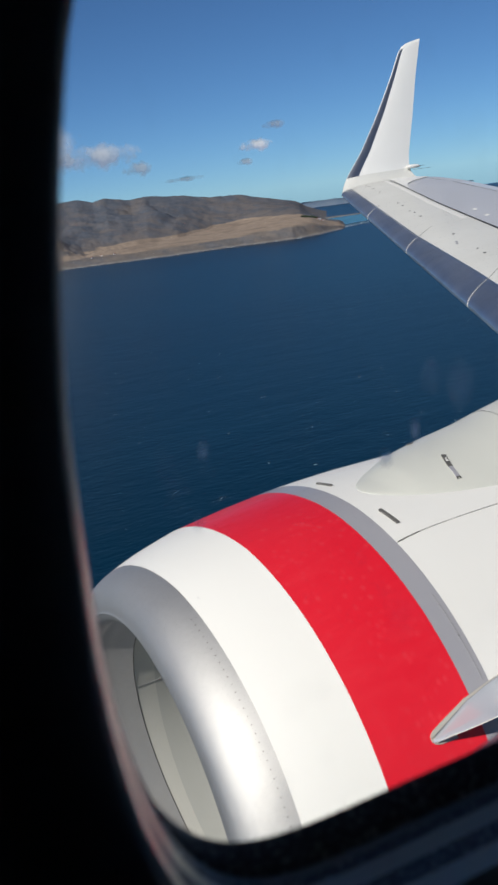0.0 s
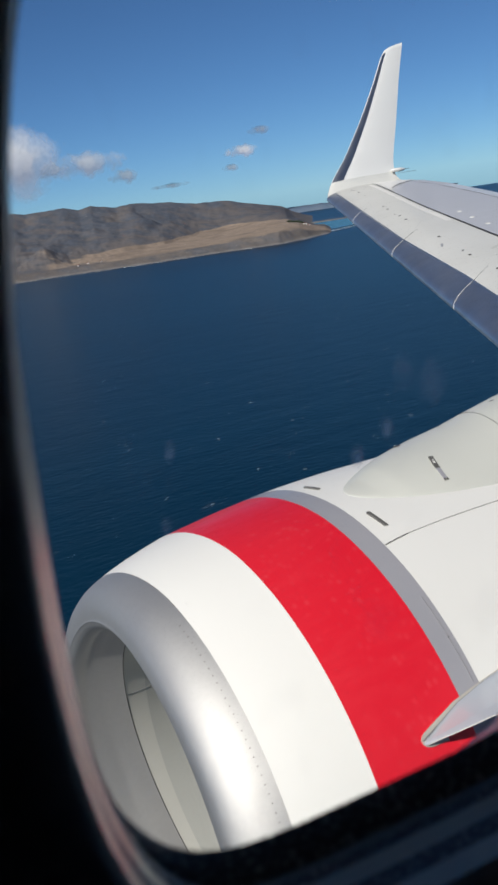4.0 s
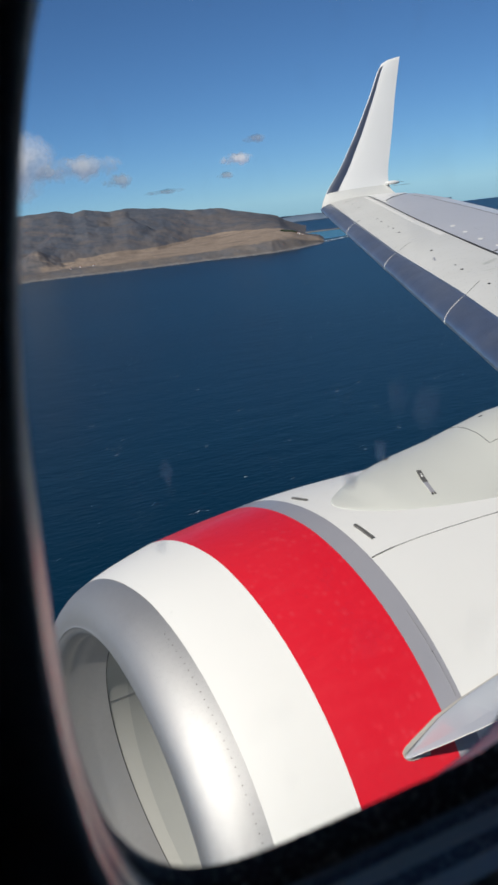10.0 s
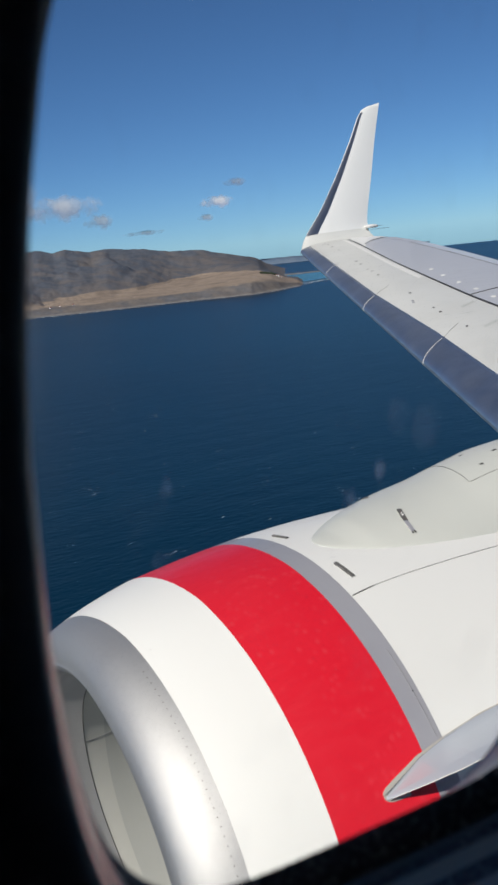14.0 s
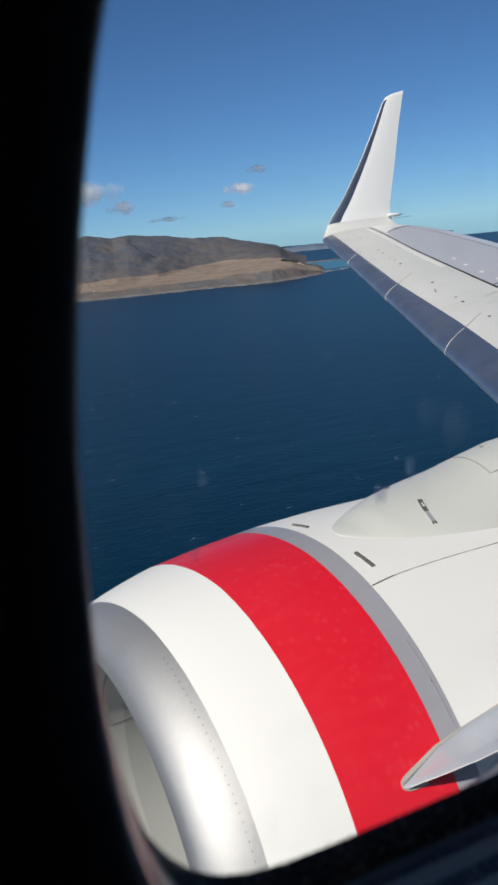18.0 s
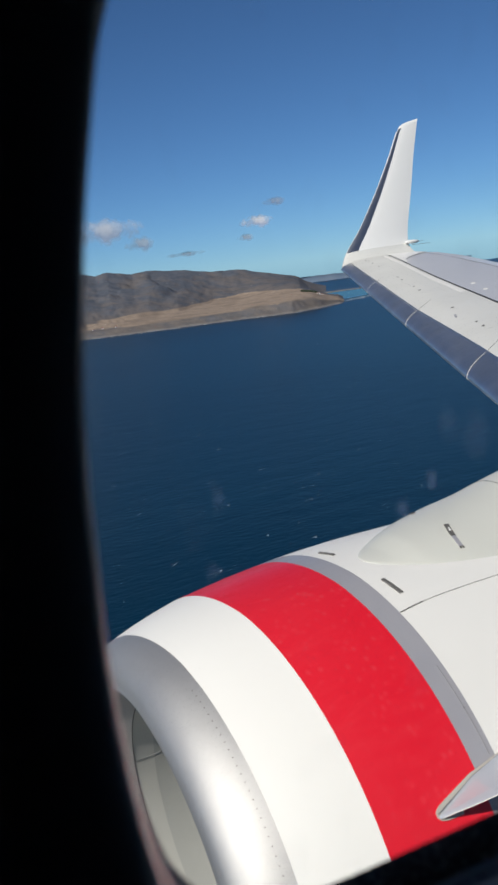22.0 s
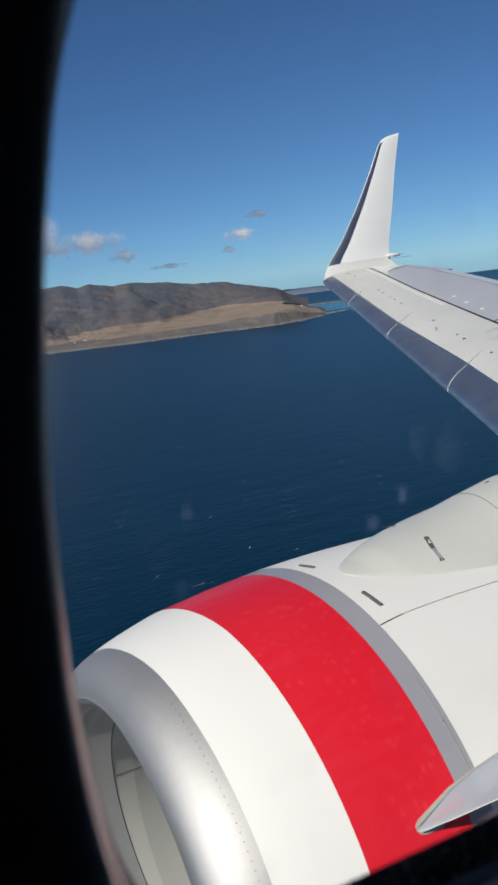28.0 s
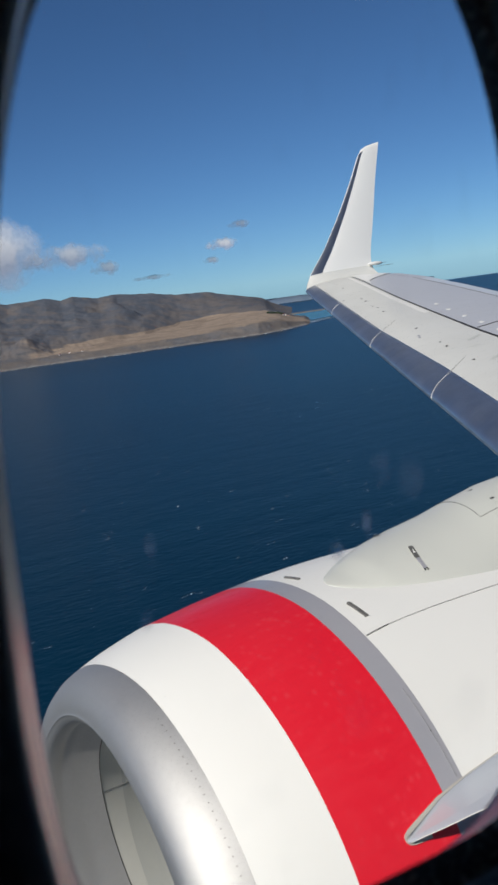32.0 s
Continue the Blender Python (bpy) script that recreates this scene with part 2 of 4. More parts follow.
grazed = m.ramp(m.math("DIVIDE", spot.outputs[2], 150.0), (0.15, 0.10), (0.75, 0.0))
hill = m.mix(m.ramp(m.math("ADD", m.math("ADD", m.math("MULTIPLY", patch, 0.5), m.math("MULTIPLY", middle, 0.5)), grazed), (0.48, 0.0), (0.62, 0.85)), scrub, bare)
# darker scrub clumps carry the same haze blue
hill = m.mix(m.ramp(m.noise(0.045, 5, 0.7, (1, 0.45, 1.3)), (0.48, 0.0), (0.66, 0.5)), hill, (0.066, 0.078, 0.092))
grass = m.mix(m.ramp(small, (0.35, 0.0), (0.7, 1.0)), (0.38, 0.30, 0.235), (0.24, 0.19, 0.15))
grass = m.mix(m.math("MULTIPLY", m.ramp(m.noise(0.016, 5, 0.6, (1, 0.6, 1)), (0.48, 0.0), (0.66, 1.0)), 0.75), grass, (0.22, 0.175, 0.14))
col = m.mix(m.ramp(m.math("ADD", sep.outputs[0], m.math("MULTIPLY", m.math("SUBTRACT", patch, 0.5), 1.9)), (0.42, 0.0), (0.58, 1.0)), hill, grass)
shingle = m.mix(m.ramp(small, (0.4, 0.0), (0.6, 1.0)), (0.17, 0.165, 0.16), (0.25, 0.24, 0.235))
clay = m.mix(m.ramp(small, (0.35, 0.0), (0.65, 1.0)), (0.115, 0.105, 0.100), (0.200, 0.172, 0.150))
col = m.mix(m.math("MULTIPLY", sep.outputs[2], m.ramp(middle, (0.38, 0.35), (0.6, 0.95))), col, clay)
col = m.mix(m.ramp(sep.outputs[1], (0.45, 0.0), (0.55, 1.0)), col, shingle)
m.to("Base Color", col)
m.bump(small, 0.4, 1.4)
LAND = m.m

# far hills: the blue of distance haze is put into their colour
m = Mat("far haze-tinted hills", (0.10, 0.12, 0.14), 0.95, 0, 0.1)
m.to("Base Color", m.mix(m.ramp(m.noise(0.02, 5), (0.4, 0.0), (0.65, 1.0)), (0.13, 0.185, 0.26), (0.17, 0.22, 0.29)))
FAR = m.m

m = Mat("white render wall", (0.8, 0.8, 0.77), 0.8)
HOUSE = m.m
m = Mat("rust red tin roof", (0.25, 0.1, 0.08), 0.7)
ROOF = m.m


def cloud_material(seed, ragged, pale):
    m = Mat("ragged cloud vapour")
    tc = m.n.new("ShaderNodeTexCoord")
    sep = m.n.new("ShaderNodeSeparateXYZ")
    m.l.new(tc.outputs["Generated"], sep.inputs[0])
    x = m.math("MULTIPLY", m.math("SUBTRACT", sep.outputs[0], 0.5), 2.0)
    z = m.math("MULTIPLY", m.math("SUBTRACT", sep.outputs[2], 0.5), 2.0)
    r2 = m.math("ADD", m.math("MULTIPLY", x, x), m.math("MULTIPLY", z, z))
    t = m.n.new("ShaderNodeTexNoise")
    t.noise_dimensions = "4D"
    t.inputs["W"].default_value = seed
    t.inputs["Scale"].default_value = ragged
    t.inputs["Detail"].default_value = 7
    t.inputs["Roughness"].default_value = 0.6
    m.l.new(m.coords(), t.inputs["Vector"])
    dens = m.math("SUBTRACT", m.math("ADD", t.outputs["Fac"], 0.08), m.math("MULTIPLY", r2, 0.42))
    alpha = m.ramp(dens, (0.30, 0.0), (0.62, 0.5 + 0.4 * min(1, pale * pale)))
    body = m.n.new("ShaderNodeBsdfDiffuse")
    # cloud shading is put into the colour: grey underside, paler top
    tint = m.ramp(m.math("ADD", z, m.math("MULTIPLY", t.outputs["Fac"], 1.2)), (0.4, (0.34 * pale, 0.37 * pale, 0.46 * pale)), (1.45, (0.78 * pale, 0.79 * pale, 0.82 * pale)))
    m.l.new(tint, body.inputs[0])
    clear = m.n.new("ShaderNodeBsdfTransparent")
    mix = m.n.new("ShaderNodeMixShader")
    m.l.new(alpha, mix.inputs[0])
    m.l.new(clear.outputs[0], mix.inputs[1])
    m.l.new(body.outputs[0], mix.inputs[2])
    m.l.new(mix.outputs[0], m.n["Material Output"].inputs[0])
    return m.m


# ---------------------------------------------------------------- mesh helpers
def thing(name, label, category, at=None, kind="", group=""):
    ob = new(name)
    ob.matrix_world = at if at is not None else Matrix()
    return tagged(ob, label, category, group, kind)


def part(name, bm, material, parent, label="", smooth=True):
    me = bpy.data.meshes.new(name)
    bm.to_mesh(me)
    bm.free()
    me.materials.append(material)
    if smooth:
        me.polygons.foreach_set("use_smooth", [True] * len(me.polygons))
    ob = new(name, me)
    ob.parent = parent
    return tagged(ob, label)


def mesh_part(name, verts, faces, material, parent, label="", smooth=True):
    me = bpy.data.meshes.new(name)
    me.from_pydata([tuple(v) for v in verts], [], faces)
    me.materials.append(material)
    if smooth:
        me.polygons.foreach_set("use_smooth", [True] * len(me.polygons))
    ob = new(name, me)
    ob.parent = parent
    return tagged(ob, label)


def grid_bm(rows, close_u=False, close_v=False, flip=False):
    """A surface through rows of points."""
    bm = bmesh.new()
    vs = [[bm.verts.new(p) for p in row] for row in rows]
    nu, nv = len(vs), len(vs[0])
    for i in range(nu if close_u else nu - 1):
        for j in range(nv if close_v else nv - 1):
            a, b, c, d = vs[i][j], vs[i][(j + 1) % nv], vs[(i + 1) % nu][(j + 1) % nv], vs[(i + 1) % nu][j]
            bm.faces.new((d, c, b, a) if flip else (a, b, c, d))
    return bm


def lerp(table, x):
    """Straight-line table look-up."""
    xs, ys = zip(*table)
    return float(np.interp(x, xs, ys))


def tube(points, radius, sides=6):
    rows = []
    pts = [Vector(p) for p in points]
    for i, p in enumerate(pts):
        d = (pts[min(i + 1, len(pts) - 1)] - pts[max(i - 1, 0)]).normalized()
        a = d.orthogonal().normalized()
        b = d.cross(a)
        rows.append([p + radius * (math.cos(k * math.tau / sides) * a + math.sin(k * math.tau / sides) * b) for k in range(sides)])
    bm = grid_bm(rows, close_v=True)
    bm.verts.ensure_lookup_table()
    for s in (range(sides), range(len(bm.verts) - sides, len(bm.verts))):
        bm.faces.new([bm.verts[k] for k in s])
    return bm


# ---------------------------------------------------------------- sea, land, far hills
def polar(az, rho, z):
    a = radians(az)
    return (rho * math.sin(a), rho * math.cos(a), z)


rho_steps = [0, 40, 90, 160, 260, 400, 600, 900, 1300, 1800, 2400, 3100, 3900, 4500, 4900]
rows = [[polar(a, r, 0.0) for a in range(0, 360, 3)] for r in rho_steps[1:]]
bm = grid_bm(rows, close_v=True)
bm.verts.ensure_lookup_table()
bm.faces.new([bm.verts[k] for k in range(120)])
bmesh.ops.recalc_face_normals(bm, faces=bm.faces)
sea = part("water", bm, SEA, None)
tagged(sea, "dark blue open sea with wind ripples and scattered whitecaps", "sea", kind="structure")

SHORE = [(0, 2120), (12, 2150), (20.1, 2163), (22.5, 2135), (25.4, 2129), (28.1, 2140), (31.5, 2129), (33.0, 2193), (34.0, 2280), (34.8, 2380)]
TERRACE = [(0, 14), (20, 10), (22.5, 10), (25.4, 12), (27.0, 12.5), (28.5, 14.5), (30, 18), (31.5, 21), (32.1, 21), (32.6, 18), (33.0, 13), (33.4, 8), (33.8, 5), (34.3, 3), (34.8, 1)]
RIDGE = [(0, 140), (10, 150), (15.5, 165), (17.2, 160), (18.6, 142), (20.6, 143), (21.4, 132), (22.0, 139), (23.3, 124), (24.05, 129),
         (25.95, 117), (27.3, 104), (28.75, 98), (29.2, 95), (30.2, 80), (31.1, 66), (31.8, 51), (32.3, 35), (32.8, 20), (33.3, 9), (33.9, 1)]
FOOT = [(0, 2330), (20, 2420), (23, 2450), (25.5, 2560), (27.4, 2800), (29, 2830), (31.2, 2600), (32.8, 2520), (34, 2500)]
GRASS = [(0, 0.0), (17, 0.12), (20, 0.36), (23, 0.7), (25.5, 0.9), (27, 1.0), (33, 1.0)]


def land_height(az, rho):
    s = rho - lerp(SHORE, az)
    if s < -30:
        return -6.0, 0.0, 0.0, 0.0
    x, y, _ = polar(az, rho, 0)
    p = Vector((x, y, 0))
    n1 = noise.fractal(p / 330, 1.0, 2.0, 6)
    n2 = noise.fractal(p / 70 + Vector((7, 3, 0)), 0.9, 2.0, 4)
    s += 10 * n2
    terr, foot, ridge = lerp(TERRACE, az), lerp(FOOT, az), lerp(RIDGE, az)
    beach = 1.5 * min(max(s / 18, -3), 1)
    cliff = min(max((s - 16) / 55, 0), 1)
    cliff = cliff * cliff * (3 - 2 * cliff)
    h = beach + cliff * terr * (1 + 0.10 * n2)
    f = foot - lerp(SHORE, az)
    rise = min(max((s - 60) / max(f - 60, 1), 0), 1)
    h += rise * terr * 0.6 * (1 + 0.5 * n1)
    top = 3250.0
    k = min(max((rho - foot - 60 * n1) / (top - foot), 0), 1.35)
    if k > 0:
        form = k ** 0.8 if k < 1 else 1 - (k - 1) * 0.5
        warp = 0.5 * n1
        g1 = 1 - min(1, 1.6 * abs(noise.noise(Vector((az * 0.36 + warp, rho / 800 + warp, 3.0)))))
        g2 = 1 - min(1, 1.6 * abs(noise.noise(Vector((az * 0.85 + 1.5 * warp, rho / 420 + warp, 8.0)))))
        g3 = 0.5 + 0.5 * noise.fractal(Vector((az * 1.7 + 2 * warp, rho / 190, 5.0)), 0.9, 2.0, 3)
        cut = 1 - (0.20 * g1 + 0.10 * g2 + 0.04 * g3) * (1 - min(k, 1) ** 4)
        h += max(ridge - h, 0) * form * cut + (2.5 * noise.fractal(Vector((az * 1.1, rho / 210, 9.0)), 1.0, 2.0, 4) if k > 0.05 else 0)
    lump = min(max((24.5 - az) / 5, 0), 1) * min(max((s - 90) / 120, 0), 1) * min(max((520 - s) / 200, 0), 1)
    if lump > 0:
        h += lump * 24 * max(0, 0.5 + 0.8 * noise.fractal(Vector((az * 0.55, rho / 260, 1.0)), 1.0, 2.0, 4))
    out = min(max((34.55 + 0.3 * n2 - az) / 0.6, 0), 1) if rho < 2640 else min(max((33.8 - az) / 1.8, 0), 1)
    h = h * out - 5 * (1 - out)
    grass = lerp(GRASS, az) * cliff * (1 if s > 62 else 0.05) * (1 - min(max((k - 0.02) / 0.05, 0), 1))
    bluff = min(max((s - 14) / 12, 0), 1) * min(max((95 - s) / 30, 0), 1)
    return h, grass, 1.0 if 0.3 < h < 2.4 and s < 34 else 0.0, bluff


az_list = np.linspace(0, 35.2, 640)
rho_list = np.concatenate([np.linspace(2070, 2420, 66), np.linspace(2430, 3300, 84), np.linspace(3330, 3900, 12)])
verts, cover = [], []
for az in az_list:
    for rho in rho_list:
        h, g, b, c = land_height(az, rho)
        verts.append(polar(az, rho, h))
        cover.append((g, b, c, 1.0))
nr = len(rho_list)
faces = [(i * nr + j, i * nr + j + 1, (i + 1) * nr + j + 1, (i + 1) * nr + j)
         for i in range(len(az_list) - 1) for j in range(nr - 1)]
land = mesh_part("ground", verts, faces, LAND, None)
tagged(land, "dry brown headland with scrubby hills tinted blue by haze and a tan grass terrace above the sea", "headland", kind="structure")
layer = land.data.color_attributes.new("cover", "FLOAT_COLOR", "POINT")
layer.data.foreach_set("color", np.array(cover, dtype=np.float32).ravel())

# low shingle spit beyond the cape, and the pale shoal water before it
rows = []
for i in range(40):
    u = i / 39
    az = 32.6 + 3.6 * u
    mid = 3090 + 60 * u
    w = 46 * (1 - u) ** 0.7 + 5
    rows.append([polar(az, mid + w * v, 3.6 * (1 - v * v) * (1 - 0.6 * u) + 0.15) for v in (-1, -0.6, -0.2, 0.2, 0.6, 1)])
spit = part("spit", grid_bm(rows), LAND, None)
tagged(spit, "low grey shingle spit running out into the sea", "spit", kind="structure")
lay = spit.data.color_attributes.new("cover", "FLOAT_COLOR", "POINT")
lay.data.foreach_set("color", np.array([(0, 1, 0, 1)] * len(spit.data.vertices), dtype=np.float32).ravel())

rows = []
for i in range(30):
    u = i / 29
    az = 33.0 + 3.8 * u
    near = 2430 + 120 * math.sin(u * 5) * 0.4 + 380 * u * u
    rows.append([polar(az, near + (3070 + 50 * u - near) * v, 0.06) for v in (0, 0.25, 0.5, 0.75, 1)])
shoal = part("shoal_water", grid_bm(rows), SHALLOW, None)
tagged(shoal, "pale turquoise shoal water behind the cape", "shallows", kind="structure")

rng = random.Random(11)
verts, faces = [], []


def foam_patch(x, y, length, width, turn, z):
    k = rng.randint(6, 9)
    base = len(verts)
    for i in range(k):
        a = i / k * math.tau
        rr = rng.uniform(0.45, 1.0)
        u, v = math.cos(a) * length * rr, math.sin(a) * width * rr
        verts.append((x + u * math.cos(turn) - v * math.sin(turn), y + u * math.sin(turn) + v * math.cos(turn), z))
    faces.append(tuple(range(base, base + k)))


for i in range(680):
    az, rho = rng.uniform(6, 62), 190 * (2500 / 190) ** rng.random()
    if az < 35.2 and rho > 2080:
        continue
    x, y, _ = polar(az, rho, 0)
    s = 0.72 * (rho / 600) ** 0.35
    turn = rng.uniform(-0.05, 0.45)
    for j in range(rng.choice((1, 1, 2, 3, 4))):
        u = rng.uniform(-4.5, 4.5) * s if j else 0.0
        foam_patch(x + u * math.cos(turn) + rng.uniform(-0.4, 0.4), y + u * math.sin(turn) + rng.uniform(-1.2, 1.2), s * rng.choice((0.3, 0.5, 0.8, 1.2, 2.0)), s * rng.uniform(0.08, 0.2) * (0.8 + rho / 400), turn, 0.16)
for i in range(150):
    az = rng.uniform(33.9, 35.8)
    rho = 2375 + 75 * (az - 34.0) + rng.uniform(-25, 35)
    x, y, _ = polar(az, rho, 0)
    foam_patch(x, y, rng.uniform(2, 9), rng.uniform(1, 3.5), rng.uniform(-0.3, 0.3), 0.2)
for i in range(260):
    az = rng.uniform(2, 33.3)
    x, y, _ = polar(az, lerp(SHORE, az) + rng.uniform(-12, 3), 0)
    foam_patch(x, y, rng.uniform(3, 11), rng.uniform(0.8, 1.8), -radians(az) + rng.uniform(-0.15, 0.15), 0.2)
foam = mesh_part("whitecaps", verts, faces, FOAM, None, smooth=False)
tagged(foam, "small broken white foam crests scattered on the sea", "whitecaps", kind="stuff")

rows = []
for i in range(90):
    az = 24 + 11.2 * i / 89
    e = math.sin(math.pi * min(1, i / 89 * 1.0)) ** 0.5
    top = 17 + 11 * e + 5 * noise.fractal(Vector((az * 0.9, 2, 0)), 1.0, 2.0, 4)
    rows.append([polar(az, 4700, -2), polar(az, 4740, max(top * 0.55, 0)), polar(az, 4800, max(top, 0.5)), polar(az, 4850, -2)])
far = part("backdrop", grid_bm(rows), FAR, None)
tagged(far, "hazy blue mountains on the horizon across the sea", "mountains", kind="structure")


# ---------------------------------------------------------------- clouds
def cloud(az, el, wide, high, seed, ragged, label, pale=1.0):
    rho = 4500.0
    w, h = rho * math.tan(radians(wide / 2)), rho * math.tan(radians(high / 2))
    rows = [[(w * u, 12 * math.cos(u * 1.5) * math.cos(v * 1.5), h * v) for v in np.linspace(-1, 1, 9)] for u in np.linspace(-1, 1, 17)]
    ob = part("cloud", grid_bm(rows), cloud_material(seed, ragged, pale), None)
    ob.matrix_world = Matrix.Translation(polar(az, rho, ALTITUDE + rho * math.tan(radians(el)))) @ pose(0, 0, 0, 0, 0, -az)
    return tagged(ob, label, "cloud", kind="structure")


cloud(18.2, 3.3, 8.6, 4.6, 1.4, 0.0062, "large broken white cumulus with grey base over the hills")
cloud(21.9, 2.75, 5.6, 1.7, 9.1, 0.014, "broken grey cumulus cloud over the hills", 0.85)
cloud(16.0, 2.3, 4.6, 1.7, 7.3, 0.014, "ragged white cumulus cloud over the hills", 0.9)
cloud(24.0, 1.9, 2.0, 1.0, 2.2, 0.024, "small grey cloud scrap over the headland", 0.6)
cloud(30.2, 2.3, 2.3, 0.85, 3.4, 0.026, "small white cloud with grey base over the cape")
cloud(29.5, 1.55, 1.1, 0.5, 4.1, 0.040, "tiny wisp of cloud over the cape", 0.6)
cloud(26.2, 1.1, 2.6, 0.34, 5.7, 0.030, "thin grey streak of cloud low over the ridge", 0.42)
cloud(31.2, 3.2, 1.6, 0.6, 6.2, 0.034, "thin wisp of cloud high over the cape", 0.5)


# ---------------------------------------------------------------- buildings on the cape
def cottage(az, rho, wide, turn, label):
    z = land_height(az, rho)[0] - 0.4
    ob = thing("cottage", label, "house", Matrix.Translation(polar(az, rho, z)) @ pose(0, 0, 0, 0, 0, turn), group="buildings on the cape")
    w, d, h = wide, wide * 0.6, wide * 0.45
    bm = bmesh.new()
    bmesh.ops.create_cube(bm, size=1, matrix=Matrix.Translation((0, 0, h / 2)) @ Matrix.Diagonal((w, d, h, 1)))
    part("wall", bm, HOUSE, ob, smooth=False)
    bm = bmesh.new()
    e = 0.08 * w
    pts = [(-w / 2 - e, -d / 2 - e, h), (w / 2 + e, -d / 2 - e, h), (w / 2 + e, d / 2 + e, h), (-w / 2 - e, d / 2 + e, h), (-w / 2 - e, 0, h * 1.6), (w / 2 + e, 0, h * 1.6)]
    v = [bm.verts.new(p) for p in pts]
    for f in ((0, 1, 5, 4), (2, 3, 4, 5), (0, 4, 3), (1, 2, 5), (3, 2, 1, 0)):
        bm.faces.new([v[k] for k in f])
    part("roof", bm, ROOF, ob, smooth=False)
    return ob


cottage(32.9, 2440, 5.0, 20, "white cottage with a tin roof on the cape")
cottage(33.12, 2450, 3.5, -10, "white cottage with a tin roof on the cape")
cottage(20.9, 2240, 4.5, 35, "small pale house on the coastal terrace")
cottage(21.4, 2255, 4.0, -20, "small pale house on the coastal terrace")
cottage(22.1, 2250, 4.0, 15, "small pale house on the coastal terrace")
z = land_height(33.0, 2430)[0]
tower = thing("lighthouse", "small white lighthouse tower on the cape", "lighthouse", Matrix.Translation(polar(33.0, 2430, z - 0.3)))
bm = bmesh.new()
bmesh.ops.create_cone(bm, cap_ends=True, segments=16, radius1=1.3, radius2=0.9, depth=5, matrix=Matrix.Translation((0, 0, 2.5)))
part("tower", bm, HOUSE, tower)
bm = bmesh.new()
bmesh.ops.create_cone(bm, cap_ends=True, segments=16, radius1=1.0, radius2=0.1, depth=1.4, matrix=Matrix.Translation((0, 0, 5.6)))
part("lantern_cap", bm, ROOF, tower)


# a wind-bent belt of dark trees behind the lighthouse
verts, faces = [], []
for i in range(60):
    az, rho = 32.05 + 0.8 * rng.random(), rng.uniform(2446, 2462)
    x, y, _ = polar(az, rho, 0)
    z = land_height(az, rho)[0]
    r = rng.uniform(1.6, 3.2)
    base = len(verts)
    for lat in (-0.5, 0.15, 0.7):
        for k in range(7):
            a = k / 7 * math.tau + lat
            rr = r * math.cos(lat) * rng.uniform(0.7, 1.15)
            verts.append((x + rr * math.cos(a), y + rr * math.sin(a), z + r * 0.6 + r * math.sin(lat) * rng.uniform(0.8, 1.1)))
    verts.append((x, y, z + r * 1.6))
    for j in range(2):
        for k in range(7):
            faces.append((base + 7 * j + k, base + 7 * j + (k + 1) % 7, base + 7 * j + 7 + (k + 1) % 7, base + 7 * j + 7 + k))
    faces += [(base + 14 + k, base + 14 + (k + 1) % 7, base + 21) for k in range(7)]
belt = mesh_part("tree_belt", verts, faces, LEAF, None, smooth=False)
tagged(belt, "low belt of dark wind-bent trees on the cape", "trees", kind="stuff")

# ---------------------------------------------------------------- cabin
WX, WZ, WA, WB = 0.2577, -0.0574, 0.1388, 0.2095
WY, WK, WTURN = 0.40, -0.0696, 0.0123
TOP, SHEAR = 0.0472, 0.0651


def outline(grow_x, grow_z, off, dx=0.0, dz=0.0, turn=0.0, steps=200, n=5.2, skew=0.124):
    """The window's rounded outline, wider by grow, lying off metres further out than the wall's inner face."""
    pts = []
    for i in range(steps):
        a = i / steps * math.tau
        c, s = math.cos(a), math.sin(a)
        e = 2 / (n if s < 0 else 2.595)
        x = math.copysign(abs(c) ** e, c) * (WA + grow_x)
        zz = math.copysign(abs(s) ** e, s) * (WB + (TOP if s > 0 else 0) + grow_z)
        k = WTURN + turn
        z = WZ + dz + math.sin(k) * x + math.cos(k) * zz
        pts.append(Vector((WX + dx + SHEAR * zz + math.cos(k) * x - math.sin(k) * zz + 5 * skew * min(zz, 0) ** 2, WY + WK * z + off, z)))
    return pts


wall = thing("wall_cabin", "grey cabin side wall round the window", "wall", AIR, "structure")
inner = outline(0.080, 0.080, -0.075)


def boxed(p):
    """Push an outline point out to a rectangle of the cabin's side."""
    dx, dz = p.x - WX, p.z - WZ
    k = min(2.6 / max(abs(dx), 1e-6), (0.68 if dz > 0 else 1.15) / max(abs(dz), 1e-6))
    z = WZ + dz * k
    return Vector((WX + dx * k, WY - 0.075 + WK * max(min(z, 0.5), -0.5), z))


outer = [boxed(p) for p in inner]
mid = [p.lerp(o, 0.12) for p, o in zip(inner, outer)]
part("wall_panel", grid_bm([inner, mid, outer], close_v=True), LINING, wall, smooth=False)
part("outer_skin", grid_bm([outline(0.050, 0.068, 0.09, 0.057, -0.006, n=4.0, skew=0.0), [boxed(p) + Vector((0, 0.17, 0)) for p in inner]], close_v=True), WHITE, wall, "white outer skin of the fuselage", smooth=False)


def box_wall(name, label, lo, hi):
    bm = bmesh.new()
    c = [(a + b) / 2 for a, b in zip(lo, hi)]
    s = [b - a for a, b in zip(lo, hi)]
    bmesh.ops.create_cube(bm, size=1, matrix=Matrix.Translation(c) @ Matrix.Diagonal((*s, 1)))
    ob = part(name, bm, LINING, None, smooth=False)
    ob.matrix_world = AIR
    return tagged(ob, label, name.split("_")[0], kind="structure")


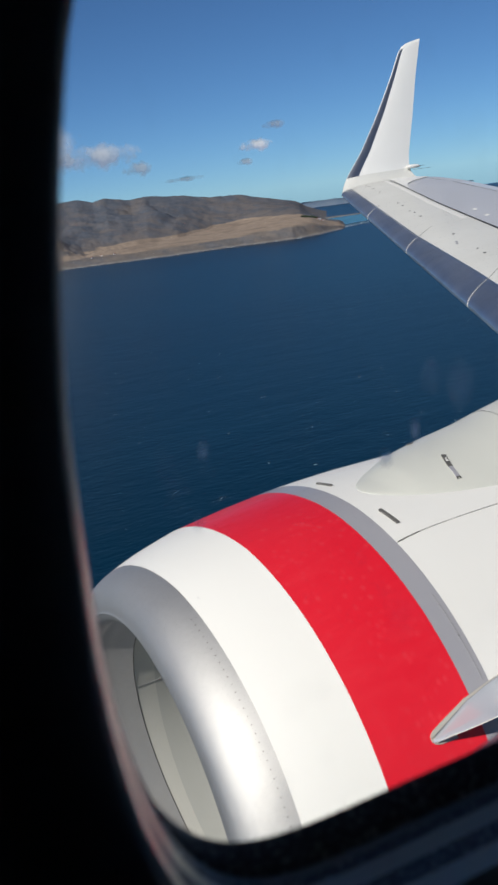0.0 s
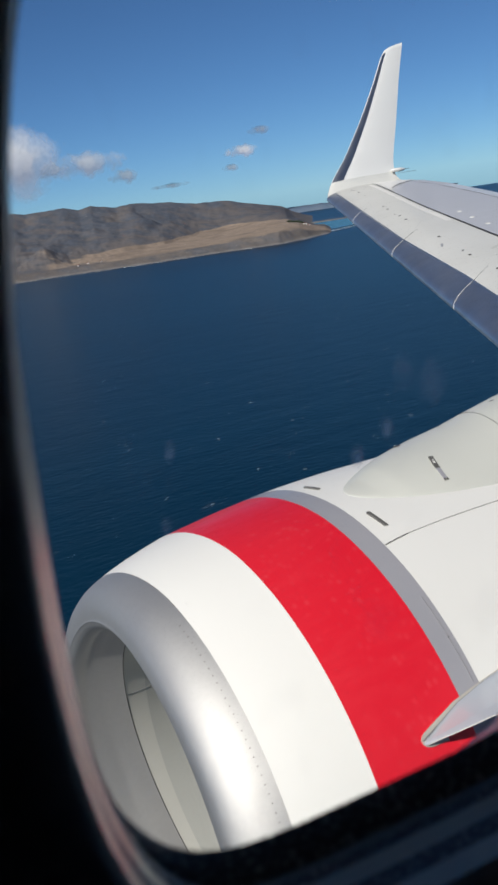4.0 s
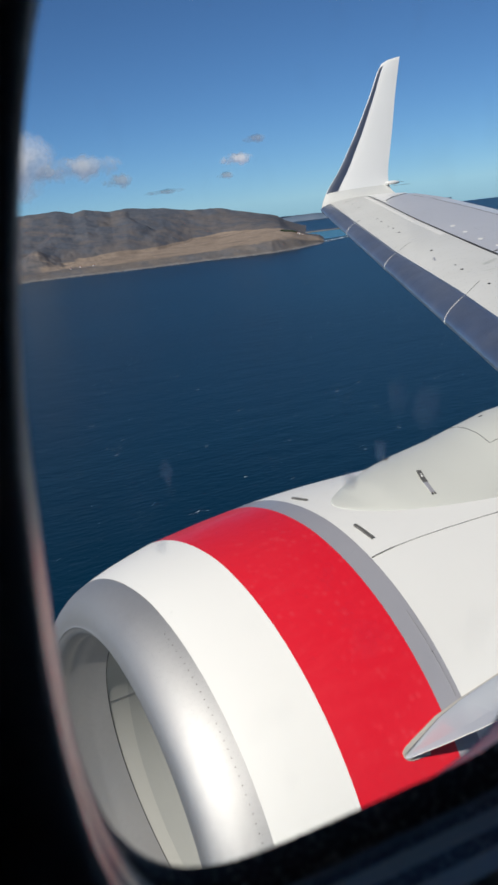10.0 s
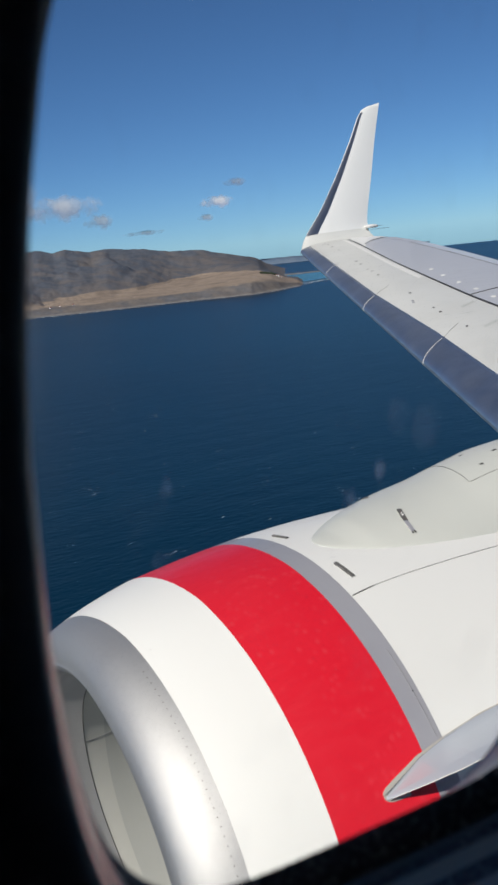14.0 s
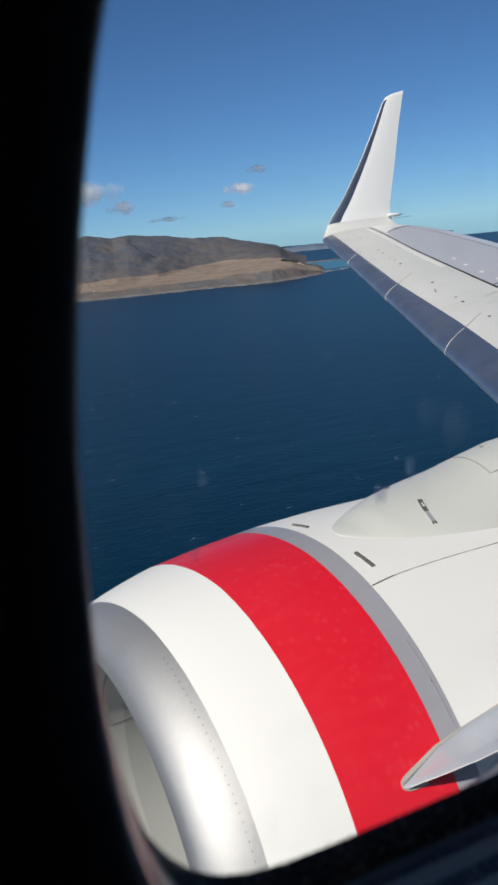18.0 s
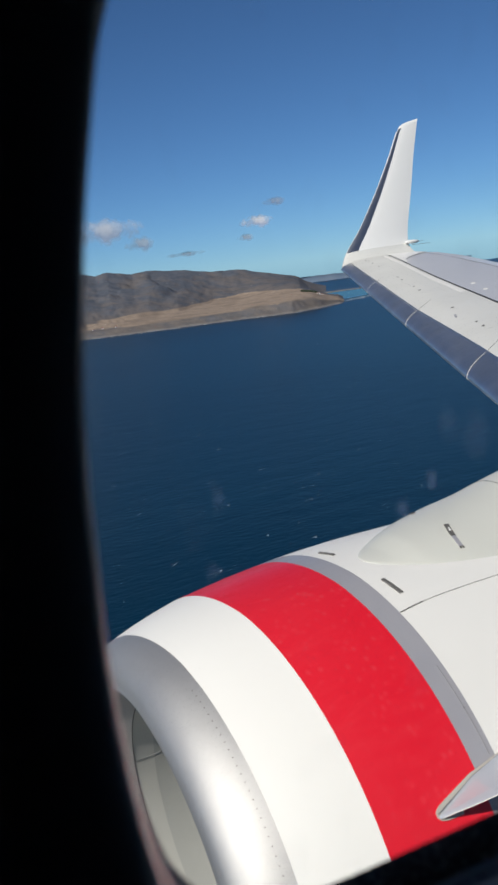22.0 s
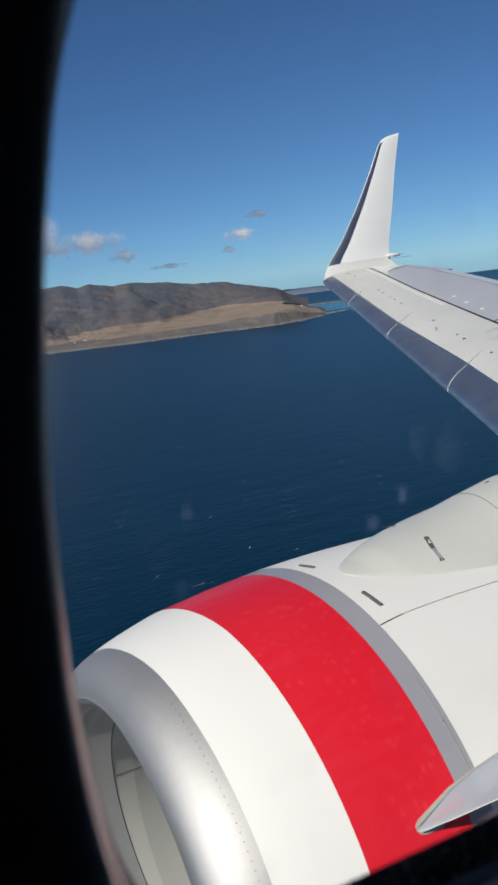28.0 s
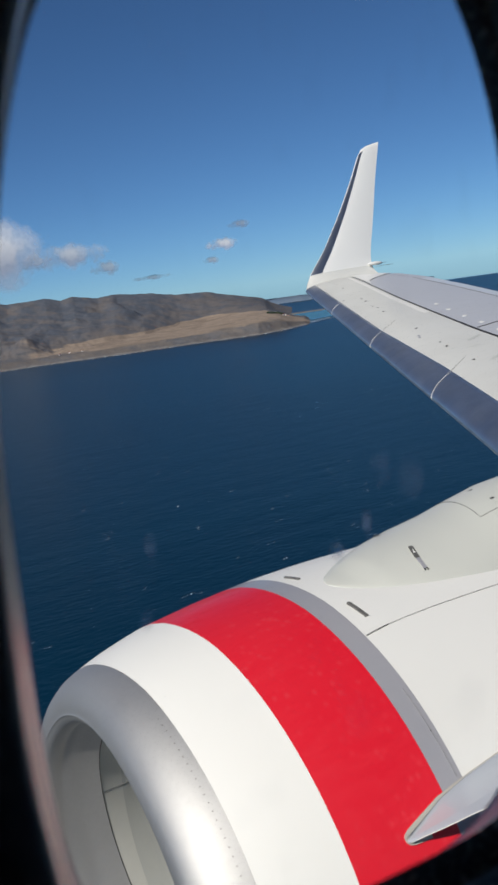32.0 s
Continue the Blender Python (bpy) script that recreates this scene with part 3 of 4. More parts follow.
box_wall("floor", "grey cabin floor in shade", (-2.6, -3.2, -1.32), (3.1, 0.56, -1.22))
box_wall("ceiling", "grey cabin ceiling in shade", (-2.6, -3.2, 0.585), (3.1, 0.36, 0.63))
box_wall("wall_far", "grey far side of the cabin", (-2.6, -3.3, -1.32), (3.1, -3.2, 0.63))
box_wall("wall_fore", "grey forward bulkhead of the cabin", (-2.7, -3.3, -1.32), (-2.33, 0.50, 0.63))
box_wall("wall_aft", "grey aft end of the cabin", (2.86, -3.3, -1.32), (3.2, 0.50, 0.63))

window = thing("window_1", "rounded aircraft cabin window in dark moulded trim", "window", AIR, "structure")
def low_share(p):
    """Nought on the upper part of the window, one at its foot."""
    return min(max((-0.10 - p.z) / 0.14, 0), 1)


def hooded(line, reach):
    """The surround leans a little over the forward edge of the opening, towards its top."""
    return [p + Vector((reach * min(max((p.z + 0.05) / 0.11, 0), 1) if p.x < WX else 0.0, 0, 0)) for p in line]


STEPS = [hooded(outline(0.036, 0.033, -0.060, 0.0172, 0.008), 0.0035), hooded(outline(0.0270, 0.0305, -0.047, 0.0130, 0.006), 0.002),
         outline(0.0145, 0.0265, -0.030, 0.0072, 0.003), outline(0.0018, 0.020, -0.010, 0.0015)]
part("window_frame", grid_bm([outline(0.080, 0.080, -0.076), outline(0.075, 0.076, -0.080), outline(0.064, 0.068, -0.078, 0.008),
                              hooded(outline(0.043, 0.044, -0.069, 0.018, 0.008), 0.0035), STEPS[0]], close_v=True), CABIN, window, "moulded dark plastic window surround")


def step_line(g, widen=0.0):
    """A line round the stepped ring, g from the surround to the seal, shifted towards the window's foot."""
    line = []
    for i in range(len(STEPS[0])):
        q = 3 * min(g + widen * low_share(STEPS[1][i]), 1)
        k = min(int(q), 2)
        line.append(STEPS[k][i].lerp(STEPS[k + 1][i], q - k))
    return line


for g0, w0, g1, w1, name, mat, label in ((0.0, 0.0, 0.40, -0.04, "trim_ring", TRIM, "pinkish beige ring of the surround"), (0.40, -0.04, 0.402, 0.20, "groove", RUBBER, "dark groove in the surround"),
                                         (0.402, 0.20, 0.80, 0.0, "trim_ring", TRIM, "pinkish beige ring of the surround"), (0.80, 0.0, 0.802, 0.11, "groove", RUBBER, "dark groove in the surround"),
                                         (0.802, 0.11, 1.0, 0.0, "inner_step", STEP, "grey inner step of the surround")):
    part(name, grid_bm([step_line(g0 + (g1 - g0) * k / 4, w0 + (w1 - w0) * k / 4) for k in range(5)], close_v=True), mat, window, label)
part("rubber_seal", grid_bm([outline(0.0018, 0.020, -0.010, 0.0015), outline(0.0008, 0.012, -0.008, 0.0012), outline(0.0, 0.004, 0.0)], close_v=True), RUBBER, window, "black rubber window seal")


def reveal(f):
    """The stepped reveal behind the seal, f from the seal to the pane."""
    return outline(0.021 * f, 0.004 + 0.043 * f, 0.060 * f, 0.044 * f, -0.004 * f, 0.05 * f, n=5.2 - 1.2 * f, skew=0.124 * (1 - f))


part("trim_ring", grid_bm([reveal(0.9 * k / 4) for k in range(5)], close_v=True), TRIM, window, "pinkish beige ring round the pane")
part("pane_gasket", grid_bm([reveal(0.9), reveal(1.0)], close_v=True), RUBBER, window, "black rubber gasket round the pane")
part("outer_ring", grid_bm([reveal(1.0), outline(0.050, 0.068, 0.09, 0.057, -0.006, n=4.0, skew=0.0)], close_v=True), RUBBER, window, "dark outer window ring")
bm = bmesh.new()
ring = [bm.verts.new(p) for p in outline(0.025, 0.052, 0.062, 0.044, -0.004, 0.05, n=4.0, skew=0.0)]
bm.faces.new(ring)
pane = part("pane", bm, PANE, window, "clear slightly scuffed acrylic pane", smooth=False)
pane.visible_shadow = False

# ---------------------------------------------------------------- engine
EY, EZ = 3.273, -1.947
engine = thing("jet_engine", "white and red banded jet engine nacelle with bare metal lip", "jet engine", AIR)


FLAT = [(1.2, 0.04), (1.6, 0.04), (1.9, 0.025), (2.2, 0.010), (3.0, 0.0)]


def on_cowl(x, r, deg):
    """A point on the cowl; the angle is from the top, negative inboard."""
    d = (deg + 180) % 360 - 180
    r *= 1 - lerp(FLAT, x) * min(max((d + 15) / 45, 0), 1) * min(1, max(0, (150 - d) / 60))
    a = radians(deg)
    return Vector((x, EY + r * math.sin(a), EZ + r * math.cos(a)))


def turned(profile, steps=160, flip=False):
    return grid_bm([[on_cowl(x, r, 360 * k / steps) for k in range(steps)] for x, r in profile], close_v=True, flip=flip)


COWL = [(1.259, 0.954), (1.30, 0.971), (1.36, 0.992), (1.43, 1.013), (1.51, 1.034), (1.60, 1.048), (1.72, 1.062), (1.856, 1.073), (1.938, 1.079),
        (2.05, 1.083), (2.25, 1.086), (2.5, 1.087), (2.8, 1.082), (3.2, 1.055), (3.7, 0.99), (4.3, 0.86)]


def cowl_r(x):
    return lerp(COWL, x)


def band(x0, x1, proud=0.0, n=8):
    return [(x0 + (x1 - x0) * i / n, cowl_r(x0 + (x1 - x0) * i / n) + proud) for i in range(n + 1)]


lip_prof = [(1.2597, 0.9540), (1.242, 0.9465), (1.224, 0.937), (1.206, 0.9235), (1.191, 0.906), (1.179, 0.882), (1.171, 0.850), (1.168, 0.815)]


# the throat inside the lip sits a little high and outboard, and its joint rings lean forward at the top
LEAN_S = [(0.0, 0.0), (0.10, 1.0), (0.40, 1.0), (0.80, -0.2), (1.6, -0.2), (2.2, 0.0)]
LEAN_K = [(0.0, 0.0), (0.25, 0.0), (0.80, -0.163), (1.0, -0.115), (1.6, -0.03), (2.2, 0.0)]

def longer_share(deg):
    """How far the lip takes its longer inboard profile, round the ring."""
    d = min(abs((deg + 65 + 180) % 360 - 180), 125)
    return 0.5 + 0.5 * math.cos(math.pi * d / 125)


def throat(profile, longer=None, steps=192):
    """Rings of (x, r, s), s running from the lip's foremost line to the fan."""
    rows = []
    for i, (x0, r0, s) in enumerate(profile):
        shift, lean = lerp(LEAN_S, s), lerp(LEAN_K, s)
        row = []
        for k in range(steps):
            a = math.tau * k / steps
            x, r = x0, r0
            if longer:
                w = longer_share(math.degrees(a))
                x, r = x0 + (longer[i][0] - x0) * w, r0 + (longer[i][1] - r0) * w
            xx = x + lean * r * math.cos(a)
            ring = Vector((xx, EY + r * math.sin(a), EZ + r * math.cos(a)))
            p = on_cowl(xx, r, math.degrees(a)).lerp(ring, min(1, max(0, (s - 0.2) / 0.4)))
            row.append(p + Vector((0, 0.028 * shift, 0.031 * shift)))
        rows.append(row)
    return grid_bm(rows, close_v=True)


def rounded(profile, n=4):
    """A smooth curve through the points of a profile."""
    pts = [Vector(p) for p in profile]
    out = []
    for i in range(len(pts) - 1):
        p0, p1, p2, p3 = pts[max(i - 1, 0)], pts[i], pts[i + 1], pts[min(i + 2, len(pts) - 1)]
        for k in range(n):
            t = k / n
            out.append(0.5 * (2 * p1 + (p2 - p0) * t + (2 * p0 - 5 * p1 + 4 * p2 - p3) * t * t + (3 * p1 - p0 - 3 * p2 + p3) * t ** 3))
    return out + [pts[-1]]


inner_lip = [(1.164, 0.790, 0.05), (1.164, 0.765, 0.10), (1.172, 0.745, 0.16), (1.192, 0.731, 0.24), (1.222, 0.722, 0.32), (1.262, 0.716, 0.42), (1.31, 0.713, 0.54), (1.375, 0.711, 0.67), (1.4385, 0.710, 0.80)]
long_lip = [(1.2597, 0.9540), (1.232, 0.943), (1.205, 0.930), (1.178, 0.914), (1.153, 0.8945), (1.130, 0.871), (1.112, 0.844), (1.104, 0.817),
            (1.105, 0.793), (1.115, 0.773), (1.136, 0.755), (1.165, 0.740), (1.205, 0.728), (1.255, 0.718), (1.31, 0.713), (1.375, 0.711), (1.4385, 0.710)]
lip = part("intake_lip", throat(rounded([(x, r, 0.0) for x, r in lip_prof] + inner_lip), rounded([(x, r, 0.0) for x, r in long_lip])), LIP, engine, "bare satin metal intake lip")
pts = [(1.171, 0.852), (1.1645, 0.815), (1.162, 0.790), (1.163, 0.766), (1.171, 0.747), (1.191, 0.7325)]
a = radians(47)
part("lip_joint", tube([(x, EY + r * math.sin(a) + 0.028 * min(1, i / 3), EZ + r * math.cos(a) + 0.031 * min(1, i / 3)) for i, (x, r) in enumerate(pts)], 0.0014), PALE, engine, "fine pale joint line across the lip")
part("liner_joint", throat([(1.4385, 0.7100, 0.80), (1.439, 0.7090, 0.80), (1.4415, 0.7090, 0.80), (1.442, 0.7105, 0.80)]), DARK, engine, "dark joint ring inside the intake")
part("liner_ring", throat([(1.442, 0.7105, 0.80), (1.48, 0.714, 0.90), (1.517, 0.718, 1.0)]), LINER_EDGE, engine, "light grey forward ring of the liner")
SEAM_DEG = 68
for k in range(3):
    deg = SEAM_DEG + 120 * k
    a = radians(deg)
    pts = []
    for x in np.linspace(1.446, 1.85, 8):
        r = lerp([(1.442, 0.7095), (1.517, 0.717), (1.60, 0.728), (1.70, 0.741), (1.85, 0.759)], x)
        lean = lerp([(1.442, -0.163), (1.517, -0.115), (1.85, -0.03)], x)
        pts.append((x + lean * r * math.cos(a), EY - 0.006 + r * math.sin(a), EZ - 0.006 + r * math.cos(a)))
    part("liner_seam", tube(pts, 0.0012), JOINT, engine, "fine lengthwise seam in the liner")
part("intake_liner", throat([(1.517, 0.718, 1.0), (1.60, 0.729, 1.15), (1.70, 0.742, 1.35), (1.85, 0.760, 1.6), (2.05, 0.770, 2.2)]), LINER, engine, "pale grey inner intake wall")
bm = turned([(2.04, 0.78), (2.04, 0.30), (1.95, 0.24), (1.82, 0.12), (1.77, 0.001)], 64)
part("fan", bm, RIVET, engine, "dull metal fan face deep in the intake")
part("nose_cowl", turned(band(1.2598, 1.5100)), WHITE, engine, "white painted nose cowl")
part("red_band", turned(band(1.5102, 1.8560)), RED, engine, "glossy red painted band")
part("grey_band", turned(band(1.8562, 1.9380)), BAND, engine, "mid grey band at the cowl joint")
part("fan_cowl", turned(band(1.9384, 4.3, 0.0, 40)), WHITE, engine, "white painted fan cowl")
part("nozzle", turned([(4.3, 0.86), (4.28, 0.82), (3.9, 0.80), (3.6, 0.5), (4.6, 0.45), (5.2, 0.28), (5.2, 0.001)], 64), LIP, engine, "metal exhaust nozzle")


def cowl_strip(points, width, material, name, label, lift=0.003):
    """A narrow strip lying on the cowl along (x, degrees)."""
    rows = []
    for i, (x, deg) in enumerate(points):
        x0, d0 = points[max(i - 1, 0)]
        x1, d1 = points[min(i + 1, len(points) - 1)]
        t = (on_cowl(x1, cowl_r(x1), d1) - on_cowl(x0, cowl_r(x0), d0)).normalized()
        c = on_cowl(x, cowl_r(x) + 0.002, deg)
        n = Vector((0, math.sin(radians(deg)), math.cos(radians(deg))))
        side = t.cross(n).normalized()
        rows.append([c + side * width / 2 - n * 0.004, c + side * width / 2 + n * lift, c - side * width / 2 + n * lift, c - side * width / 2 - n * 0.004])
    return part(name, grid_bm(rows), material, engine, label, smooth=False)


def smooth_line(points, n=24):
    xs = np.linspace(points[0][0], points[-1][0], n)
    return [(float(x), lerp(points, x)) for x in xs]


SEAM = [(1.941, -27.9), (1.98, -27.55), (2.03, -27.18), (2.08, -26.92), (2.14, -26.70), (2.21, -26.52), (2.29, -26.38), (2.38, -26.27), (2.5, -26.18), (3.2, -26.0)]
cowl_strip(smooth_line(SEAM, 60), 0.0009, JOINT, "cowl_seam", "grey lengthwise seam in the fan cowl", 0.0012)
cowl_strip([(1.941 + 0.0125 * i, lerp(SEAM, 1.941 + 0.0125 * i)) for i in range(9)], 0.0021, DARK, "cowl_seam", "open dark end of the lengthwise seam", 0.0018)
cowl_strip([(1.918 + 0.0004 * i, -40 - 2 * i) for i in range(9)], 0.0006, JOINT, "band_seam", "fine joint along the grey band", 0.0006)


def cowl_plate(x0, x1, d0, d1, width, name, label, material=SLOT):
    pts = [(x0 + (x1 - x0) * i / 6, d0 + (d1 - d0) * i / 6) for i in range(7)]
    return cowl_strip(pts, width, material, name, label, 0.004)


cowl_plate(1.978, 1.990, 0.6, -3.7, 0.009, "latch_plate", "dark metal latch plate let into the cowl")
cowl_plate(1.996, 2.004, -18.6, -23.6, 0.013, "latch_plate", "dark metal latch plate let into the cowl")

cowl_plate(1.917, 1.9182, -48.1, -48.17, 0.002, "fastener", "tiny dark fastener in the grey band", DARK)
# small dark plug on the white nose cowl and a scratch inside the lip
cowl_strip([(1.287, -20.3), (1.2876, -20.33), (1.288, -20.36)], 0.0016, SLOT, "plug", "tiny dark plug in the cowl", 0.0006)

# a row of rivets behind the metal lip
rivet_me = None
for i in range(64):
    deg = -24 - i * 1.62
    w = longer_share(deg)
    x, r = 1.2420 - 0.010 * w, 0.9470 - 0.003 * w
    if rivet_me is None:
        bm = bmesh.new()
        bmesh.ops.create_uvsphere(bm, u_segments=8, v_segments=5, radius=0.0025)
        rv = part("rivet", bm, RIVET, engine, "row of dull rivets round the lip")
        rivet_me = rv.data
    else:
        rv = new("rivet", rivet_me)
        rv.parent = engine
    n = Vector((-0.42, 0.9 * math.sin(radians(deg)), 0.9 * math.cos(radians(deg))))
    rv.matrix_local = Matrix.Translation(on_cowl(x, r, deg)) @ n.to_track_quat("Z", "Y").to_matrix().to_4x4() @ Matrix.Diagonal((1, 1, 0.35, 1))

# pylon fairing on top of the cowl
F_HALF = [(2.025, 0.1), (2.0265, 0.75), (2.032, 1.85), (2.045, 3.1), (2.062, 4.15), (2.084, 5.1), (2.113, 6.3), (2.166, 8.0), (2.217, 9.5), (2.348, 12.9), (2.52, 16.2), (3.0, 20.5), (4.0, 22.5), (5.3, 24)]
F_HIGH = [(2.025, 0.0), (2.032, 0.002), (2.06, 0.007), (2.11, 0.015), (2.2, 0.037), (2.35, 0.056), (2.5, 0.068), (2.7, 0.098), (3.0, 0.172), (3.4, 0.235), (4.0, 0.34), (5.3, 0.42)]
F_MID = [(2.025, -10.2), (2.084, -10.1), (2.113, -9.95), (2.166, -9.55), (2.217, -9.1), (2.348, -7.6), (2.52, -5.8), (3.0, -3.6)]


def fairing_point(x, v):
    half, high = lerp(F_HALF, x), lerp(F_HIGH, x)
    r = max(cowl_r(min(x, 4.3)), 1.0) + 0.001
    return on_cowl(x, r + high * (1 - abs(v) ** 2.1) ** 0.85 - 0.006 * abs(v) ** 8, lerp(F_MID, x) + half * v)


xs = [2.0251 + 0.275 * (i / 30) ** 1.9 for i in range(31)] + list(np.linspace(2.33, 5.3, 50))
vs_ = [math.sin(k / 28 * math.pi / 2) for k in range(-28, 29)]
part("pylon_fairing", grid_bm([[fairing_point(x, v) for v in vs_] for x in xs], flip=True), FAIRING, engine, "pale grey blended pylon fairing")


def fairing_strip(pts, width, material, name, label, lift=0.002):
    rows = []
    for i, (x, v) in enumerate(pts):
        p = fairing_point(x, v)
        n = ((fairing_point(x + 0.01, v) - fairing_point(x - 0.01, v)).cross(fairing_point(x, v + 0.02) - fairing_point(x, v - 0.02))).normalized()
        if n.z < 0:
            n = -n
        a, b = pts[max(i - 1, 0)], pts[min(i + 1, len(pts) - 1)]
        t = (fairing_point(*b) - fairing_point(*a)).normalized()
        s = t.cross(n).normalized() * width / 2
        rows.append([p + s - n * 0.003, p + s + n * lift, p - s + n * lift, p - s - n * 0.003])
    return part(name, grid_bm(rows), material, engine, label, smooth=False)


PLATE = [(2.386, -0.285), (2.378, -0.35), (2.3705, -0.42), (2.364, -0.49), (2.359, -0.56), (2.3555, -0.63), (2.3530, -0.70), (2.3515, -0.765)]
fairing_strip(PLATE[:5], 0.017, SLOT, "drain_plate", "scuffed dark metal plate on the fairing", 0.004)
fairing_strip(PLATE[4:], 0.015, BAND, "drain_plate", "rubbed grey end of the metal plate", 0.0035)
fairing_strip([(2.3755, -0.375), (2.3715, -0.41)], 0.004, PALE, "plate_scuff", "pale rubbed spot on the plate", 0.0055)
fairing_strip([(2.3705, -0.42), (2.367, -0.455)], 0.008, PALE, "plate_scuff", "pale rubbed spot on the plate", 0.0055)
for off in (-0.0055, 0.0055):
    fairing_strip([(2.3515 + off, -0.765), (2.3512 + off, -0.80)], 0.004, DARK, "plate_foot", "small dark clip at the end of the plate", 0.004)
fairing_strip([(2.432 - 0.005 * i, 0.64 - 0.045 * i) for i in range(4)], 0.012, SLOT, "drain_plate", "scuffed dark metal plate on the fairing", 0.004)
fairing_strip([(2.812 - 0.0055 * i, 0.60 - 0.066 * i) for i in range(15)], 0.0018, DARK, "panel_line", "fine curved panel line", 0.001)
fairing_strip([(2.735 + 0.05 * i, -0.33 - 0.003 * i) for i in range(20)], 0.0018, DARK, "panel_line", "fine curved panel line", 0.001)
for x, v in ((2.894, 0.233), (2.854, -0.156), (2.979, -0.039)):
    fairing_strip([(x, v), (x + 0.018, v - 0.01)], 0.012, DARK, "drain_hole", "small dark oval hole", 0.001)

bm = bmesh.new()
bmesh.ops.create_cube(bm, size=1, matrix=Matrix.Translation((4.6, 3.22, -1.2)) @ Matrix.Diagonal((1.6, 0.36, 0.9, 1)))
bmesh.ops.bevel(bm, geom=bm.edges, offset=0.1, segments=3, affect="EDGES")
part("pylon", bm, FAIRING, engine, "pale grey pylon under the wing")

# chine: a thin fin standing off the cowl, on a sealed foot
chine = part("chine", bmesh.new(), CHINE, engine, "pale glossy vortex fin")
FOOT_LINE = [(1.685, -61.75), (1.704, -61.32), (1.736, -60.63), (1.786, -59.54), (1.835, -58.45), (1.869, -58.02), (1.933, -57.15), (2.1, -55.9), (2.4, -54.9), (2.75, -54.3)]
FIN = [(1.685, 0.004), (1.690, 0.014), (1.725, 0.041), (1.768, 0.079), (1.814, 0.116), (1.84, 0.136), (1.87, 0.150), (2.0, 0.195), (2.1, 0.22), (2.4, 0.26), (2.55, 0.24), (2.65, 0.16), (2.71, 0.02)]
FIN_WAY = Vector((0.0, math.sin(radians(-87)), math.cos(radians(-87))))
up_rows, low_rows = [], []
for i in range(30):
    u = i / 29
    x = 1.687 + 1.02 * u
    deg = lerp(FOOT_LINE, x)
    h = lerp(FIN, x)
    root = on_cowl(x, cowl_r(x) - 0.004, deg)
    way = FIN_WAY
    th = Vector((0, -way.z, way.y)) * (0.005 + 0.004 * u)
    if th.z < 0:
        th = -th
    edge = root + way * (h + 0.006)
    up_rows.append([root + th * (1 + 1.3 * g * min(1, h / 0.1)) + way * h * f for f, g in ((0.0, 1.0), (0.05, 0.66), (0.11, 0.40), (0.19, 0.19), (0.30, 0.06), (0.45, 0.0), (0.75, 0.0))] + [edge + th * 0.25])
    low_rows.append([edge - th * 0.25, root - th + way * h * 0.4, root - th * 1.5])
bm = grid_bm([a + b for a, b in zip(up_rows, low_rows)])
bm.verts.ensure_lookup_table()
bm.faces.new([bm.verts[k] for k in range(len(up_rows[0]) + len(low_rows[0]))])
bmesh.ops.recalc_face_normals(bm, faces=bm.faces)
bm.to_mesh(chine.data)
bm.free()
# thin white line along the fin's outer edge
edge_line = [on_cowl(x, cowl_r(x) - 0.004, lerp(FOOT_LINE, x)) + FIN_WAY * (lerp(FIN, x) + 0.006) for x in np.linspace(1.69, 2.7, 30)]
part("fin_edge", tube(edge_line, 0.0016), PALE, engine, "thin white line along the edge of the fin")
cowl_strip([(x, lerp(FOOT_LINE, x) + 0.42) for x in np.linspace(1.687, 2.4, 30)], 0.0014, JOINT, "chine_joint", "fine dark joint between fin and sealant", 0.0055)
cowl_strip([(1.688, -61.4), (1.692, -61.0), (1.702, -60.6), (1.732, -59.93), (1.785, -58.87), (1.834, -57.9), (1.870, -57.55), (1.931, -56.85), (2.1, -55.4), (2.4, -54.4)], 0.013, SEAL, "chine_seal", "grey sealant round the fin's foot")
cowl_strip([(1.688, -61.3), (1.689, -61.8), (1.695, -62.2), (1.708, -62.4), (1.73, -62.42), (1.765, -62.45)], 0.010, SEAL, "chine_seal", "grey sealant round the fin's foot")

# ---------------------------------------------------------------- wing
wing = thing("aircraft_wing", "swept aircraft wing with metal slats and an upturned winglet", "wing", AIR)
TAN = math.tan(radians(27.5))


def le(y):
    return Vector((10.48 - (15.4 - y) * TAN, y, -1.02 + (y - 6.408) * 0.186))


CHORD = [(2.5, 5.0), (6.4, 3.45), (10.7, 2.73), (12.4, 2.50), (14.1, 2.22), (15.0, 1.95), (15.4, 1.68)]
RISE = 0.10


def foil(u, thick=0.112):
    return 5 * thick * (0.2969 * math.sqrt(u) - 0.126 * u - 0.3516 * u * u + 0.2843 * u ** 3 - 0.1036 * u ** 4)


def wing_top(y, d, lift=0.0):
    """A point on the upper skin, d metres behind the leading edge."""
    c = lerp(CHORD, y)
    u = min(max(d / c, 0), 1)
    return le(y) + Vector((d, 0, RISE * d + c * foil(u) + lift))


BELLY = [(2.5, 0.22), (6.5, 0.25), (10.0, 0.8), (15.4, 0.8)]


def wing_low(y, d, lift=0.0):
    c = lerp(CHORD, y)
    u = min(max(d / c, 0), 1)
    return le(y) + Vector((d, 0, RISE * d - lerp(BELLY, y) * c * foil(u) - lift))


SLAT_D = [(2.5, 0.40), (7.9, 0.335), (10.36, 0.235), (13.1, 0.215), (15.4, 0.20)]
SPAR_D = [(2.5, 1.9), (6.0, 1.50), (9.1, 1.20), (12.13, 1.04), (15.4, 0.98)]
spans = list(np.linspace(2.6, 15.4, 60))


